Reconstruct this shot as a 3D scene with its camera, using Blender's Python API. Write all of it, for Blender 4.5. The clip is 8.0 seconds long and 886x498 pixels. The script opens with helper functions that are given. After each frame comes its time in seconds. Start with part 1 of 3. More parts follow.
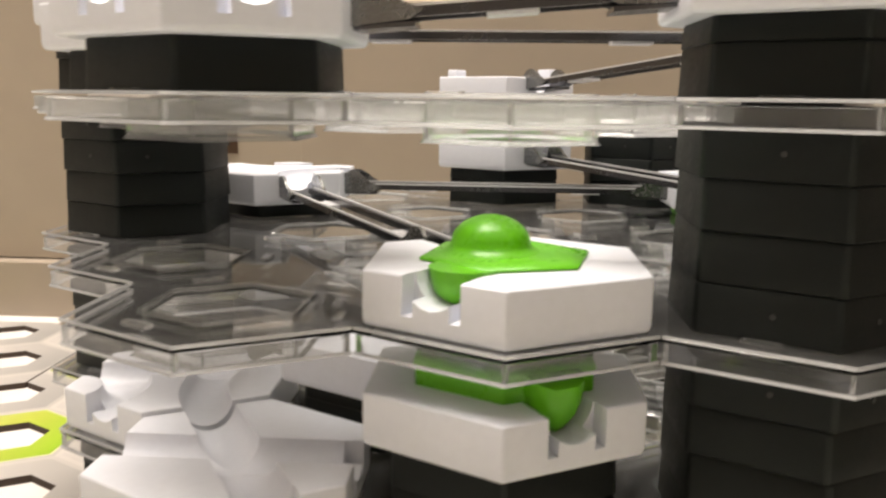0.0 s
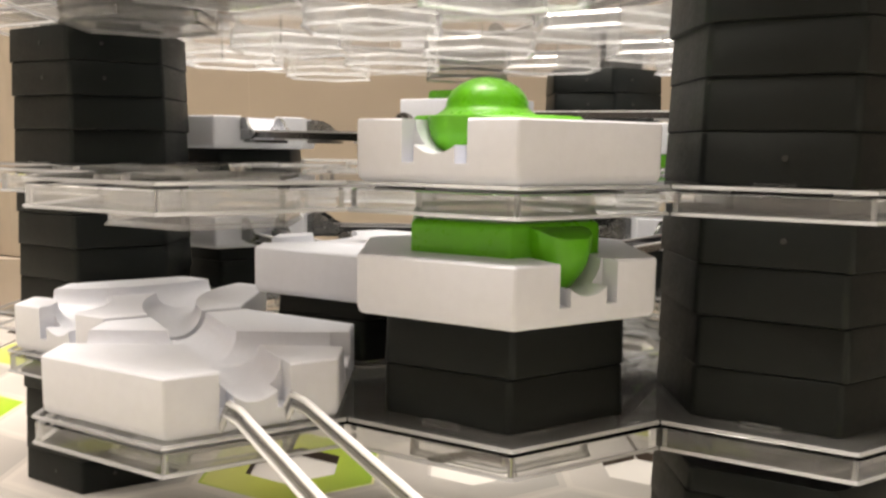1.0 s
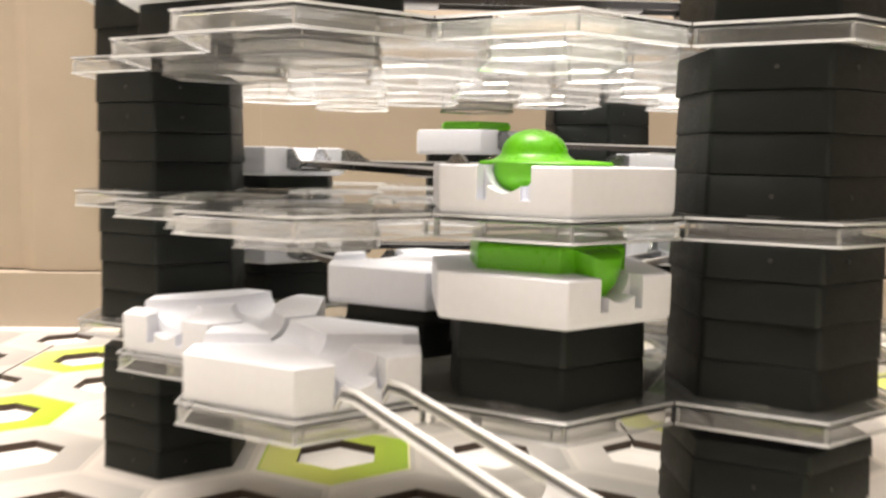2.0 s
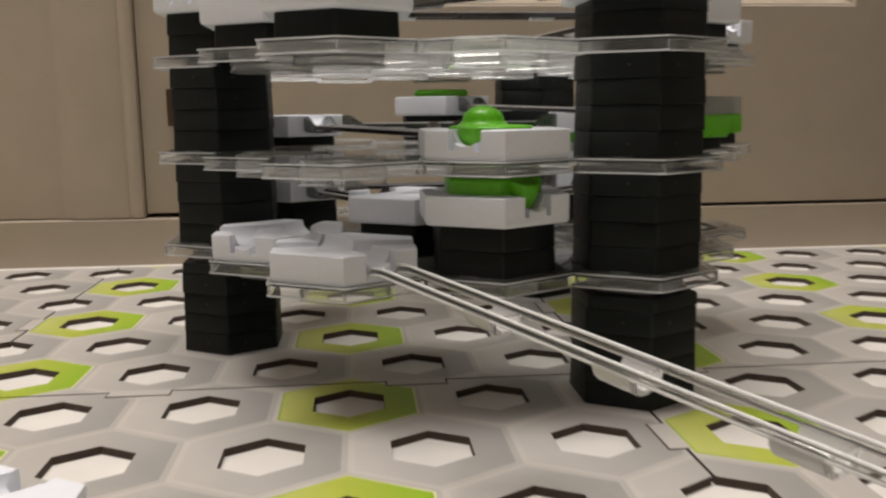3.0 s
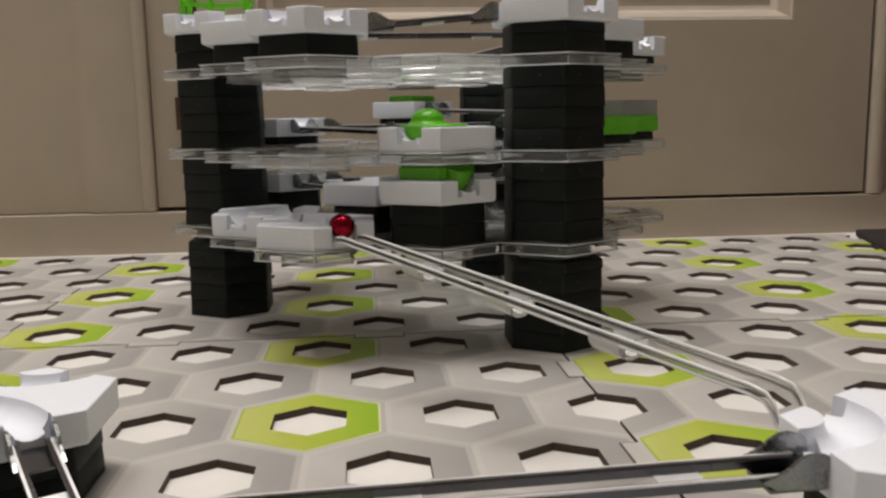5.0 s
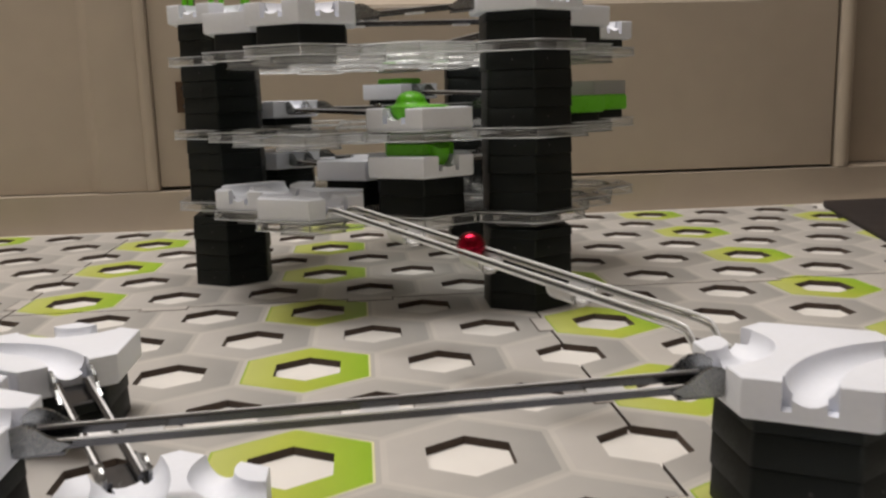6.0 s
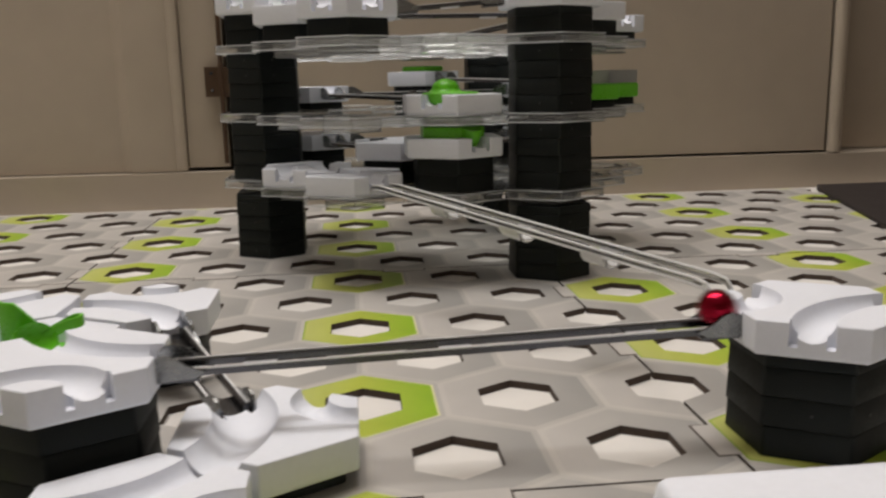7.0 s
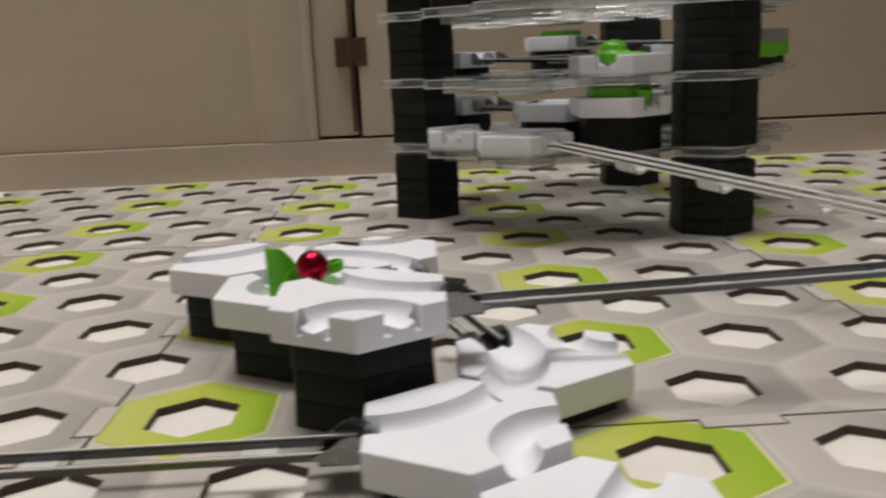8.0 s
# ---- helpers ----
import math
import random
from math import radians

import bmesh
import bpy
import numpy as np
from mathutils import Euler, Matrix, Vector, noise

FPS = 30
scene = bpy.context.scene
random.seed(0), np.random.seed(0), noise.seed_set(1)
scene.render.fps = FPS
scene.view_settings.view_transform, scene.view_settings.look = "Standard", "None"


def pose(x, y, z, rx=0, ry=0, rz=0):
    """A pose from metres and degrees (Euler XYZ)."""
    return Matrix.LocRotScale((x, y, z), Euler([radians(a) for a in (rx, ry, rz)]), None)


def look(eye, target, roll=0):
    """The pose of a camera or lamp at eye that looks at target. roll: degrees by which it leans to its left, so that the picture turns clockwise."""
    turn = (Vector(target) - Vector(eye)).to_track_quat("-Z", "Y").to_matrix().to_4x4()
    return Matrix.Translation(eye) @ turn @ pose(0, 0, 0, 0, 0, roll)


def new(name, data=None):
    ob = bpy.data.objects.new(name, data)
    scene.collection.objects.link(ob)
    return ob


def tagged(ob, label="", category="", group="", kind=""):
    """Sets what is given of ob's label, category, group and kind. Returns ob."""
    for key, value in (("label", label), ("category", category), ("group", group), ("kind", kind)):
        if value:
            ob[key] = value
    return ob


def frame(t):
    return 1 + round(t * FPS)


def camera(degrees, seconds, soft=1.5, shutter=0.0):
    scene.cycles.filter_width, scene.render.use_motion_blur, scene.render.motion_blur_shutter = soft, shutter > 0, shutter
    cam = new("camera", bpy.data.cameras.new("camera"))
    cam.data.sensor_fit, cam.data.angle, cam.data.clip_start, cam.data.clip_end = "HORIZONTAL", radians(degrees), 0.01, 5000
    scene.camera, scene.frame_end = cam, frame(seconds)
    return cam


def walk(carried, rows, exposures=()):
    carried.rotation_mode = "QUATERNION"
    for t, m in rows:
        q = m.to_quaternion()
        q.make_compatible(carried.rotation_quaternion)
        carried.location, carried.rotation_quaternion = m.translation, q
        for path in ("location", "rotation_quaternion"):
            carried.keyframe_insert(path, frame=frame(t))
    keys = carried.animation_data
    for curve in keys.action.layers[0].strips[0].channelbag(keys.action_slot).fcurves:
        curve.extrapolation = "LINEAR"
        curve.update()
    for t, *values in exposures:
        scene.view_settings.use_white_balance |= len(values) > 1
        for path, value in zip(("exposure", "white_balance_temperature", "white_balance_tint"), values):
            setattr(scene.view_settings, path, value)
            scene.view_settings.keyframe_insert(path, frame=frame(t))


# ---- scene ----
cam = camera(54.6, 8.0, soft=2.4, shutter=0.5)
PATH = [
    (0, (0.056, -0.089, 0.14), (-0.072, 1.876, -0.208), 0.7),
    (0.5, (0.039, -0.101, 0.127), (0.024, 1.873, -0.19), 1.1),
    (1, (0.044, -0.086, 0.103), (0.07, 1.9, -0.131), 0.8),
    (1.5, (0.038, -0.092, 0.109), (0.119, 1.898, -0.075), 0.8),
    (2, (0.021, -0.126, 0.109), (0.13, 1.861, -0.098), 1.0),
    (2.2, (0.017, -0.152, 0.108), (0.118, 1.831, -0.134), 0.9),
    (3.5, (0.003, -0.285, 0.123), (0.249, 1.671, -0.214), -1.2),
    (4, (0.008, -0.303, 0.125), (0.242, 1.659, -0.184), -0.6),
    (4.5, (0.018, -0.316, 0.114), (0.205, 1.652, -0.191), -0.5),
    (6, (0.027, -0.375, 0.115), (0.207, 1.585, -0.242), -1.6),
    (6.5, (0.013, -0.4, 0.102), (0.2, 1.554, -0.281), -2.0),
    (7, (0.0, -0.417, 0.117), (0.199, 1.534, -0.273), -1.2),
    (7.5, (-0.034, -0.428, 0.116), (0.132, 1.519, -0.311), -1.4),
    (8, (-0.068, -0.433, 0.113), (-0.006, 1.516, -0.331), -2.5),
]
walk(cam, [(t, look(eye, target, roll)) for t, eye, target, roll in PATH], exposures=[(0, 0.17, 6800, 12), (1, 0.48, 6800, 12), (1.5, 0.68, 6750, 12), (2.2, 0.8, 6750, 12), (3.3, -0.98, 6350, 10), (4, -1.02, 6300, 10), (4.5, -0.77, 6300, 10), (6, -0.72, 6350, 10), (6.6, -0.86, 6350, 10), (8, -0.82, 6300, 10)])

# ---- light ----
world = bpy.data.worlds.new("room_dark")
scene.world = world
world.use_nodes = True
world.node_tree.nodes["Background"].inputs[0].default_value = (0.95, 0.92, 0.88, 1)
world.node_tree.nodes["Background"].inputs[1].default_value = 0.02


def area_lamp(name, at, target, size, watts, colour):
    data = bpy.data.lights.new(name, "AREA")
    data.shape, data.size, data.size_y, data.energy, data.color = "RECTANGLE", size[0], size[1], watts, colour
    ob = new(name, data)
    ob.matrix_world = look(at, target)
    return ob


# assumed overhead source, out of view; the upward one is added as ceiling fill
LAMP = (-0.2, 0.19, 1.8)
area_lamp("unseen_overhead_light", LAMP, (LAMP[0], LAMP[1] + 0.0005, 0), (1.2, 0.46), 37, (1.0, 0.955, 0.92))
area_lamp("added_bounce_light", (LAMP[0], LAMP[1], LAMP[2] + 0.06), (LAMP[0], LAMP[1] + 0.0005, 3), (1.2, 0.46), 15, (1.0, 0.955, 0.92))

# ---- plan ----
P = 0.0577          # pitch of the hexagon grid
R3 = math.sqrt(3)
TH = 0.00965        # height of a black tile
WH = 0.0110         # height of a white tile
BW, WW = 0.0224, 0.0272   # half widths of black and white tiles
DECK = 0.0055       # thickness of a clear level
LEVELS = (0.048, 0.0915, 0.135)
L1, L2, L3 = (z + DECK for z in LEVELS)


def cell(i, j):
    return P * (i + j / 2), P * j * R3 / 2 - 0.0162


# ---- materials ----
def material(name, base, rough=0.5, metal=0.0, noise_scale=0.0, amount=0.1, bump=0.0, bump_scale=400.0, transmission=0.0, ior=1.45, coat=0.0):
    m = bpy.data.materials.new(name)
    m.use_nodes = True
    nt = m.node_tree
    b = nt.nodes["Principled BSDF"]
    b.inputs["Base Color"].default_value = (*base, 1)
    b.inputs["Roughness"].default_value = rough
    b.inputs["Metallic"].default_value = metal
    b.inputs["IOR"].default_value = ior
    b.inputs["Transmission Weight"].default_value = transmission
    b.inputs["Coat Weight"].default_value = coat
    tc = nt.nodes.new("ShaderNodeTexCoord")
    if noise_scale:
        n = nt.nodes.new("ShaderNodeTexNoise")
        n.inputs["Scale"].default_value, n.inputs["Detail"].default_value = noise_scale, 5
        nt.links.new(tc.outputs["Object"], n.inputs["Vector"])
        n2 = nt.nodes.new("ShaderNodeTexNoise")
        n2.inputs["Scale"].default_value, n2.inputs["Detail"].default_value = noise_scale * 9, 3
        nt.links.new(tc.outputs["Object"], n2.inputs["Vector"])
        add = nt.nodes.new("ShaderNodeMath")
        add.operation = "ADD"
        nt.links.new(n.outputs["Fac"], add.inputs[0])
        nt.links.new(n2.outputs["Fac"], add.inputs[1])
        ramp = nt.nodes.new("ShaderNodeMapRange")
        ramp.inputs["From Min"].default_value, ramp.inputs["From Max"].default_value = 0.6, 1.4
        ramp.inputs["To Min"].default_value, ramp.inputs["To Max"].default_value = 1 - amount, 1 + amount
        nt.links.new(add.outputs[0], ramp.inputs["Value"])
        mul = nt.nodes.new("ShaderNodeVectorMath")
        mul.operation = "SCALE"
        mul.inputs[0].default_value = base
        nt.links.new(ramp.outputs[0], mul.inputs["Scale"])
        nt.links.new(mul.outputs[0], b.inputs["Base Color"])
        rr = nt.nodes.new("ShaderNodeMapRange")
        rr.inputs["From Min"].default_value, rr.inputs["From Max"].default_value = 0.6, 1.4
        rr.inputs["To Min"].default_value, rr.inputs["To Max"].default_value = rough * 0.8, min(1, rough * 1.2)
        nt.links.new(add.outputs[0], rr.inputs["Value"])
        nt.links.new(rr.outputs[0], b.inputs["Roughness"])
    if bump:
        n3 = nt.nodes.new("ShaderNodeTexNoise")
        n3.inputs["Scale"].default_value, n3.inputs["Detail"].default_value = bump_scale, 4
        nt.links.new(tc.outputs["Object"], n3.inputs["Vector"])
        bp = nt.nodes.new("ShaderNodeBump")
        bp.inputs["Strength"].default_value, bp.inputs["Distance"].default_value = bump, 0.0004
        nt.links.new(n3.outputs["Fac"], bp.inputs["Height"])
        nt.links.new(bp.outputs[0], b.inputs["Normal"])
    return m


WHITE = material("white_plastic", (0.80, 0.82, 0.885), 0.42, noise_scale=60, amount=0.03, bump=0.06, bump_scale=1500)
BLACK = material("black_plastic", (0.0038, 0.0047, 0.0043), 0.5, noise_scale=90, amount=0.25, bump=0.12, bump_scale=2500, ior=1.36)
BLACK.node_tree.nodes["Principled BSDF"].inputs["Specular Tint"].default_value = (0.92, 1.0, 0.98, 1)
GREEN = material("green_plastic", (0.13, 0.5, 0.012), 0.3, noise_scale=80, amount=0.06)


def clear_plastic(name, milky, rough, front=0.5, ior=1.38, wave=0.25):
    """Clear moulded plastic: it lets light through, gleams at its edges and is faintly milky."""
    m = bpy.data.materials.new(name)
    m.use_nodes = True
    nt = m.node_tree
    out = nt.nodes["Material Output"]
    nt.nodes.remove(nt.nodes["Principled BSDF"])
    see = nt.nodes.new("ShaderNodeBsdfTransparent")
    see.inputs[0].default_value = (0.95, 0.955, 0.95, 1)
    gloss = nt.nodes.new("ShaderNodeBsdfGlossy")
    gloss.inputs["Roughness"].default_value = rough
    milk = nt.nodes.new("ShaderNodeBsdfTranslucent")
    milk.inputs[0].default_value = (0.9, 0.9, 0.9, 1)
    diff = nt.nodes.new("ShaderNodeBsdfDiffuse")
    diff.inputs[0].default_value = (0.9, 0.9, 0.9, 1)
    tc = nt.nodes.new("ShaderNodeTexCoord")
    n = nt.nodes.new("ShaderNodeTexNoise")
    n.inputs["Scale"].default_value, n.inputs["Detail"].default_value = 120, 4
    nt.links.new(tc.outputs["Object"], n.inputs["Vector"])
    bp = nt.nodes.new("ShaderNodeBump")
    bp.inputs["Strength"].default_value, bp.inputs["Distance"].default_value = wave, 0.0006
    nt.links.new(n.outputs["Fac"], bp.inputs["Height"])
    nt.links.new(bp.outputs[0], gloss.inputs["Normal"])
    fr = nt.nodes.new("ShaderNodeFresnel")
    fr.inputs["IOR"].default_value = ior
    nt.links.new(bp.outputs[0], fr.inputs["Normal"])
    white = nt.nodes.new("ShaderNodeMixShader")
    white.inputs[0].default_value = front
    nt.links.new(milk.outputs[0], white.inputs[1])
    nt.links.new(diff.outputs[0], white.inputs[2])
    body = nt.nodes.new("ShaderNodeMixShader")
    body.inputs[0].default_value = milky
    nt.links.new(see.outputs[0], body.inputs[1])
    nt.links.new(white.outputs[0], body.inputs[2])
    last = nt.nodes.new("ShaderNodeMixShader")
    nt.links.new(fr.outputs[0], last.inputs[0])
    nt.links.new(body.outputs[0], last.inputs[1])
    nt.links.new(gloss.outputs[0], last.inputs[2])
    nt.links.new(last.outputs[0], out.inputs["Surface"])
    return m


CLEAR_ROD = clear_plastic("clear_rod_plastic", 0.1, 0.14, 0.6, ior=1.6, wave=0.1)
# far whiter than clear plastic, the saddles' glints put into the colour
CLEAR_SADDLE = clear_plastic("clear_saddle_plastic", 0.8, 0.1, 0.7, ior=1.75)
CLEAR_LIP = material("clear_moulded_plastic", (0.99, 0.99, 0.985), 0.03, transmission=1.0, ior=1.42)
lip_nodes = CLEAR_LIP.node_tree
haze = lip_nodes.nodes.new("ShaderNodeBsdfTranslucent")
haze.inputs[0].default_value = (0.95, 0.95, 0.95, 1)
haze_mix = lip_nodes.nodes.new("ShaderNodeMixShader")
haze_mix.inputs[0].default_value = 0.13
lip_nodes.links.new(lip_nodes.nodes["Principled BSDF"].outputs[0], haze_mix.inputs[1])
lip_nodes.links.new(haze.outputs[0], haze_mix.inputs[2])
lip_nodes.links.new(haze_mix.outputs[0], lip_nodes.nodes["Material Output"].inputs["Surface"])
CLEAR_WEB = clear_plastic("clear_web_plastic", 0.105, 0.04, ior=1.26, wave=0.02)
# milky for the imitated gleam along level edges, and for the loose collar
CLEAR_EDGE = clear_plastic("clear_edge_plastic", 0.46, 0.1, 0.5, ior=1.45)
CLEAR_BEAD = clear_plastic("clear_bead_plastic", 0.22, 0.08, 0.5)
# nearly opaque white, painted highlights for the clear rods
ROD_GLINT = clear_plastic("rod_glint_plastic", 0.95, 0.14, 0.9, ior=1.6, wave=0.1)
STEEL = material("grey_steel", (0.11, 0.11, 0.115), 0.24, 1.0, noise_scale=60, amount=0.05)
# partly diffuse, so the glint strips painted along the rails stay bright
BRIGHT = material("bright_steel", (0.8, 0.8, 0.81), 0.4, 0.55, noise_scale=60, amount=0.05)
DARKSTEEL = material("dark_steel", (0.24, 0.245, 0.245), 0.26, 0.95, noise_scale=120, amount=0.2)
RED = material("red_anodised_metal", (0.3, 0.008, 0.026), 0.16, 1.0, noise_scale=100, amount=0.08)
FLOOR = material("pale_floor", (0.74, 0.71, 0.67), 0.5, noise_scale=5, amount=0.08, bump=0.1, bump_scale=120)
CABINET = material("beige_cabinet_paint", (0.41, 0.345, 0.272), 0.46, noise_scale=4, amount=0.05, bump=0.1, bump_scale=250)
ROOM = material("room_wall_paint", (0.6, 0.56, 0.5), 0.8, noise_scale=3, amount=0.05)
CEILING = material("ceiling_paint", (0.85, 0.84, 0.82), 0.85, noise_scale=3, amount=0.04)
CARPET = material("dark_brown_carpet", (0.018, 0.012, 0.010), 0.95, noise_scale=60, amount=0.5, bump=0.8, bump_scale=500)
HINGE = material("aged_bronze", (0.09, 0.055, 0.035), 0.5, 0.7, noise_scale=60, amount=0.3)
EDGE = material("dark_card_edge", (0.07, 0.05, 0.038), 0.9, noise_scale=300, amount=0.3)
GLOW = bpy.data.materials.new("lamp_glow")
GLOW.use_nodes = True
GLOW.node_tree.nodes["Principled BSDF"].inputs["Emission Color"].default_value = (1, 0.88, 0.74, 1)
GLOW.node_tree.nodes["Principled BSDF"].inputs["Emission Strength"].default_value = 6


def printed(name, stops):
    """Printed card: a colour that runs across each hexagon, with paper grain."""
    m = bpy.data.materials.new(name)
    m.use_nodes = True
    nt = m.node_tree
    b = nt.nodes["Principled BSDF"]
    b.inputs["Roughness"].default_value = 0.42
    uv = nt.nodes.new("ShaderNodeUVMap")
    sep = nt.nodes.new("ShaderNodeSeparateXYZ")
    nt.links.new(uv.outputs[0], sep.inputs[0])
    ramp = nt.nodes.new("ShaderNodeValToRGB")
    while len(ramp.color_ramp.elements) < len(stops):
        ramp.color_ramp.elements.new(0.5)
    for e, (at, colour) in zip(ramp.color_ramp.elements, stops):
        e.position, e.color = at, (*colour, 1)
    nt.links.new(sep.outputs[0], ramp.inputs[0])
    tc = nt.nodes.new("ShaderNodeTexCoord")
    n = nt.nodes.new("ShaderNodeTexNoise")
    n.inputs["Scale"].default_value, n.inputs["Detail"].default_value = 35, 6
    nt.links.new(tc.outputs["Object"], n.inputs["Vector"])
    mr = nt.nodes.new("ShaderNodeMapRange")
    mr.inputs["To Min"].default_value, mr.inputs["To Max"].default_value = 0.86, 1.12
    nt.links.new(n.outputs["Fac"], mr.inputs["Value"])
    mul = nt.nodes.new("ShaderNodeVectorMath")
    mul.operation = "SCALE"
    nt.links.new(ramp.outputs[0], mul.inputs[0])
    nt.links.new(mr.outputs[0], mul.inputs["Scale"])
    nt.links.new(mul.outputs[0], b.inputs["Base Color"])
    n2 = nt.nodes.new("ShaderNodeTexNoise")
    n2.inputs["Scale"].default_value = 1800
    nt.links.new(tc.outputs["Object"], n2.inputs["Vector"])
    bp = nt.nodes.new("ShaderNodeBump")
    bp.inputs["Strength"].default_value, bp.inputs["Distance"].default_value = 0.1, 0.0002
    nt.links.new(n2.outputs["Fac"], bp.inputs["Height"])
    nt.links.new(bp.outputs[0], b.inputs["Normal"])
    return m


GREY_CARD = printed("grey_printed_card", [(0.0, (0.5, 0.47, 0.44)), (0.45, (0.42, 0.4, 0.375)), (1.0, (0.31, 0.3, 0.285))])
GREEN_CARD = printed("green_printed_card", [(0.0, (0.5, 0.52, 0.16)), (0.45, (0.42, 0.47, 0.06)), (1.0, (0.24, 0.42, 0.01))])
LINE_CARD = printed("pale_line_card", [(0.0, (0.53, 0.5, 0.46)), (1.0, (0.43, 0.41, 0.38))])
GLINE_CARD = printed("yellow_line_card", [(0.0, (0.3, 0.42, 0.02)), (1.0, (0.68, 0.66, 0.36))])


# ---- builders ----
def mesh_of(bm, name, mats, smooth=False):
    me = bpy.data.meshes.new(name)
    bm.normal_update()
    bm.to_mesh(me)
    bm.free()
    for m in mats if isinstance(mats, (list, tuple)) else [mats]:
        me.materials.append(m)
    if smooth:
        for p in me.polygons:
            p.use_smooth = True
        me.set_sharp_from_angle(angle=radians(40))
    return me


def thing(name, m, label, category, group="", kind=""):
    ob = new(name)
    ob.empty_display_size = 0.01
    ob.matrix_world = m
    return tagged(ob, label, category, group, kind)


def part(name, bm, mats, parent, label="", m=None, smooth=True):
    ob = new(name, mesh_of(bm, name, mats, smooth) if isinstance(bm, bmesh.types.BMesh) else bm)
    ob.parent = parent
    if m is not None:
        ob.matrix_basis = m
    return tagged(ob, label) if label else ob


def solo(name, bm, mats, m, label, category, group="", kind="", smooth=True):
    ob = new(name, mesh_of(bm, name, mats, smooth) if isinstance(bm, bmesh.types.BMesh) else bm)
    ob.matrix_world = m
    return tagged(ob, label, category, group, kind)


def ring(r, z, n=6, turn=30.0):
    return [(r * math.cos(radians(turn + 360 * k / n)), r * math.sin(radians(turn + 360 * k / n)), z) for k in range(n)]


def loft(bm, rings, cap=True):
    """Closed rings of points joined to a solid."""
    vs = [[bm.verts.new(p) for p in r] for r in rings]
    n = len(vs[0])
    for a, b in zip(vs, vs[1:]):
        for k in range(n):
            bm.faces.new((a[k], a[(k + 1) % n], b[(k + 1) % n], b[k]))
    if cap:
        bm.faces.new(list(reversed(vs[0])))
        bm.faces.new(vs[-1])
    bmesh.ops.recalc_face_normals(bm, faces=bm.faces)
    return bm


def box(bm, x0, x1, y0, y1, z0, z1):
    c = [bm.verts.new((x, y, z)) for z in (z0, z1) for x, y in ((x0, y0), (x1, y0), (x1, y1), (x0, y1))]
    for f in ((3, 2, 1, 0), (4, 5, 6, 7), (0, 1, 5, 4), (1, 2, 6, 5), (2, 3, 7, 6), (3, 0, 4, 7)):
        bm.faces.new([c[k] for k in f])
    return bm


def round_edges(bm, width, segments=2, angle=30):
    edges = [e for e in bm.edges if len(e.link_faces) == 2 and e.calc_face_angle(0) > radians(angle)]
    bmesh.ops.bevel(bm, geom=edges, offset=width, segments=segments, profile=0.6, affect="EDGES", clamp_overlap=True)
    return bm


def sweep(bm, path, r, n=12, cap=True):
    """A round tube along a path of points."""
    pts = [Vector(p) for p in path]
    rings = []
    for k, p in enumerate(pts):
        d = (pts[min(k + 1, len(pts) - 1)] - pts[max(k - 1, 0)]).normalized()
        side = d.cross(Vector((0, 0, 1))).normalized()
        up = side.cross(d)
        rings.append([p + r * (math.cos(a) * side + math.sin(a) * up) for a in (2 * math.pi * q / n for q in range(n))])
    return loft(bm, rings, cap)


def lathe(bm, profile, n=32, cap=True):
    return loft(bm, [[(r * math.cos(2 * math.pi * k / n), r * math.sin(2 * math.pi * k / n), z) for k in range(n)] for r, z in profile], cap)


def cut(bm, cutters, name):
    """The solid with each cutter taken out of it, as one mesh."""
    ob = new("work", mesh_of(bm, name, WHITE))
    obs = []
    for c in cutters:
        k = new("work_cut", mesh_of(c, "work_cut", WHITE))
        mod = ob.modifiers.new("cut", "BOOLEAN")
        mod.object, mod.operation, mod.solver = k, "DIFFERENCE", "EXACT"
        obs.append(k)
    me = bpy.data.meshes.new_from_object(ob.evaluated_get(bpy.context.evaluated_depsgraph_get()))
    me.name = name
    for o in (ob, *obs):
        data = o.data
        bpy.data.objects.remove(o)
        bpy.data.meshes.remove(data)
    for p in me.polygons:
        p.use_smooth = True
    me.set_sharp_from_angle(angle=radians(24))
    return me


def edge_dir(k):
    return Vector((math.cos(radians(60 * k)), math.sin(radians(60 * k)), 0))


def channel_path(a, b, w, z, n=16):
    """A groove from edge a to edge b of a hexagon: an arc about a corner, a wide arc, or straight."""
    p, q = edge_dir(a) * w, edge_dir(b) * w
    gap = min((a - b) % 6, (b - a) % 6)
    if gap == 3:
        mid = [p.lerp(q, k / n) for k in range(n + 1)]
    else:
        c = (edge_dir(a) + edge_dir(b)) * w * (2 / 3 if gap == 1 else 2)
        u, v = p - c, q - c
        mid = [c + u.slerp(v, k / n).normalized() * u.length for k in range(n + 1)]
    pts = [p + edge_dir(a) * 0.004] + mid + [q + edge_dir(b) * 0.004]
    return [(t.x, t.y, z) for t in pts]


WHITE_MESHES = {}


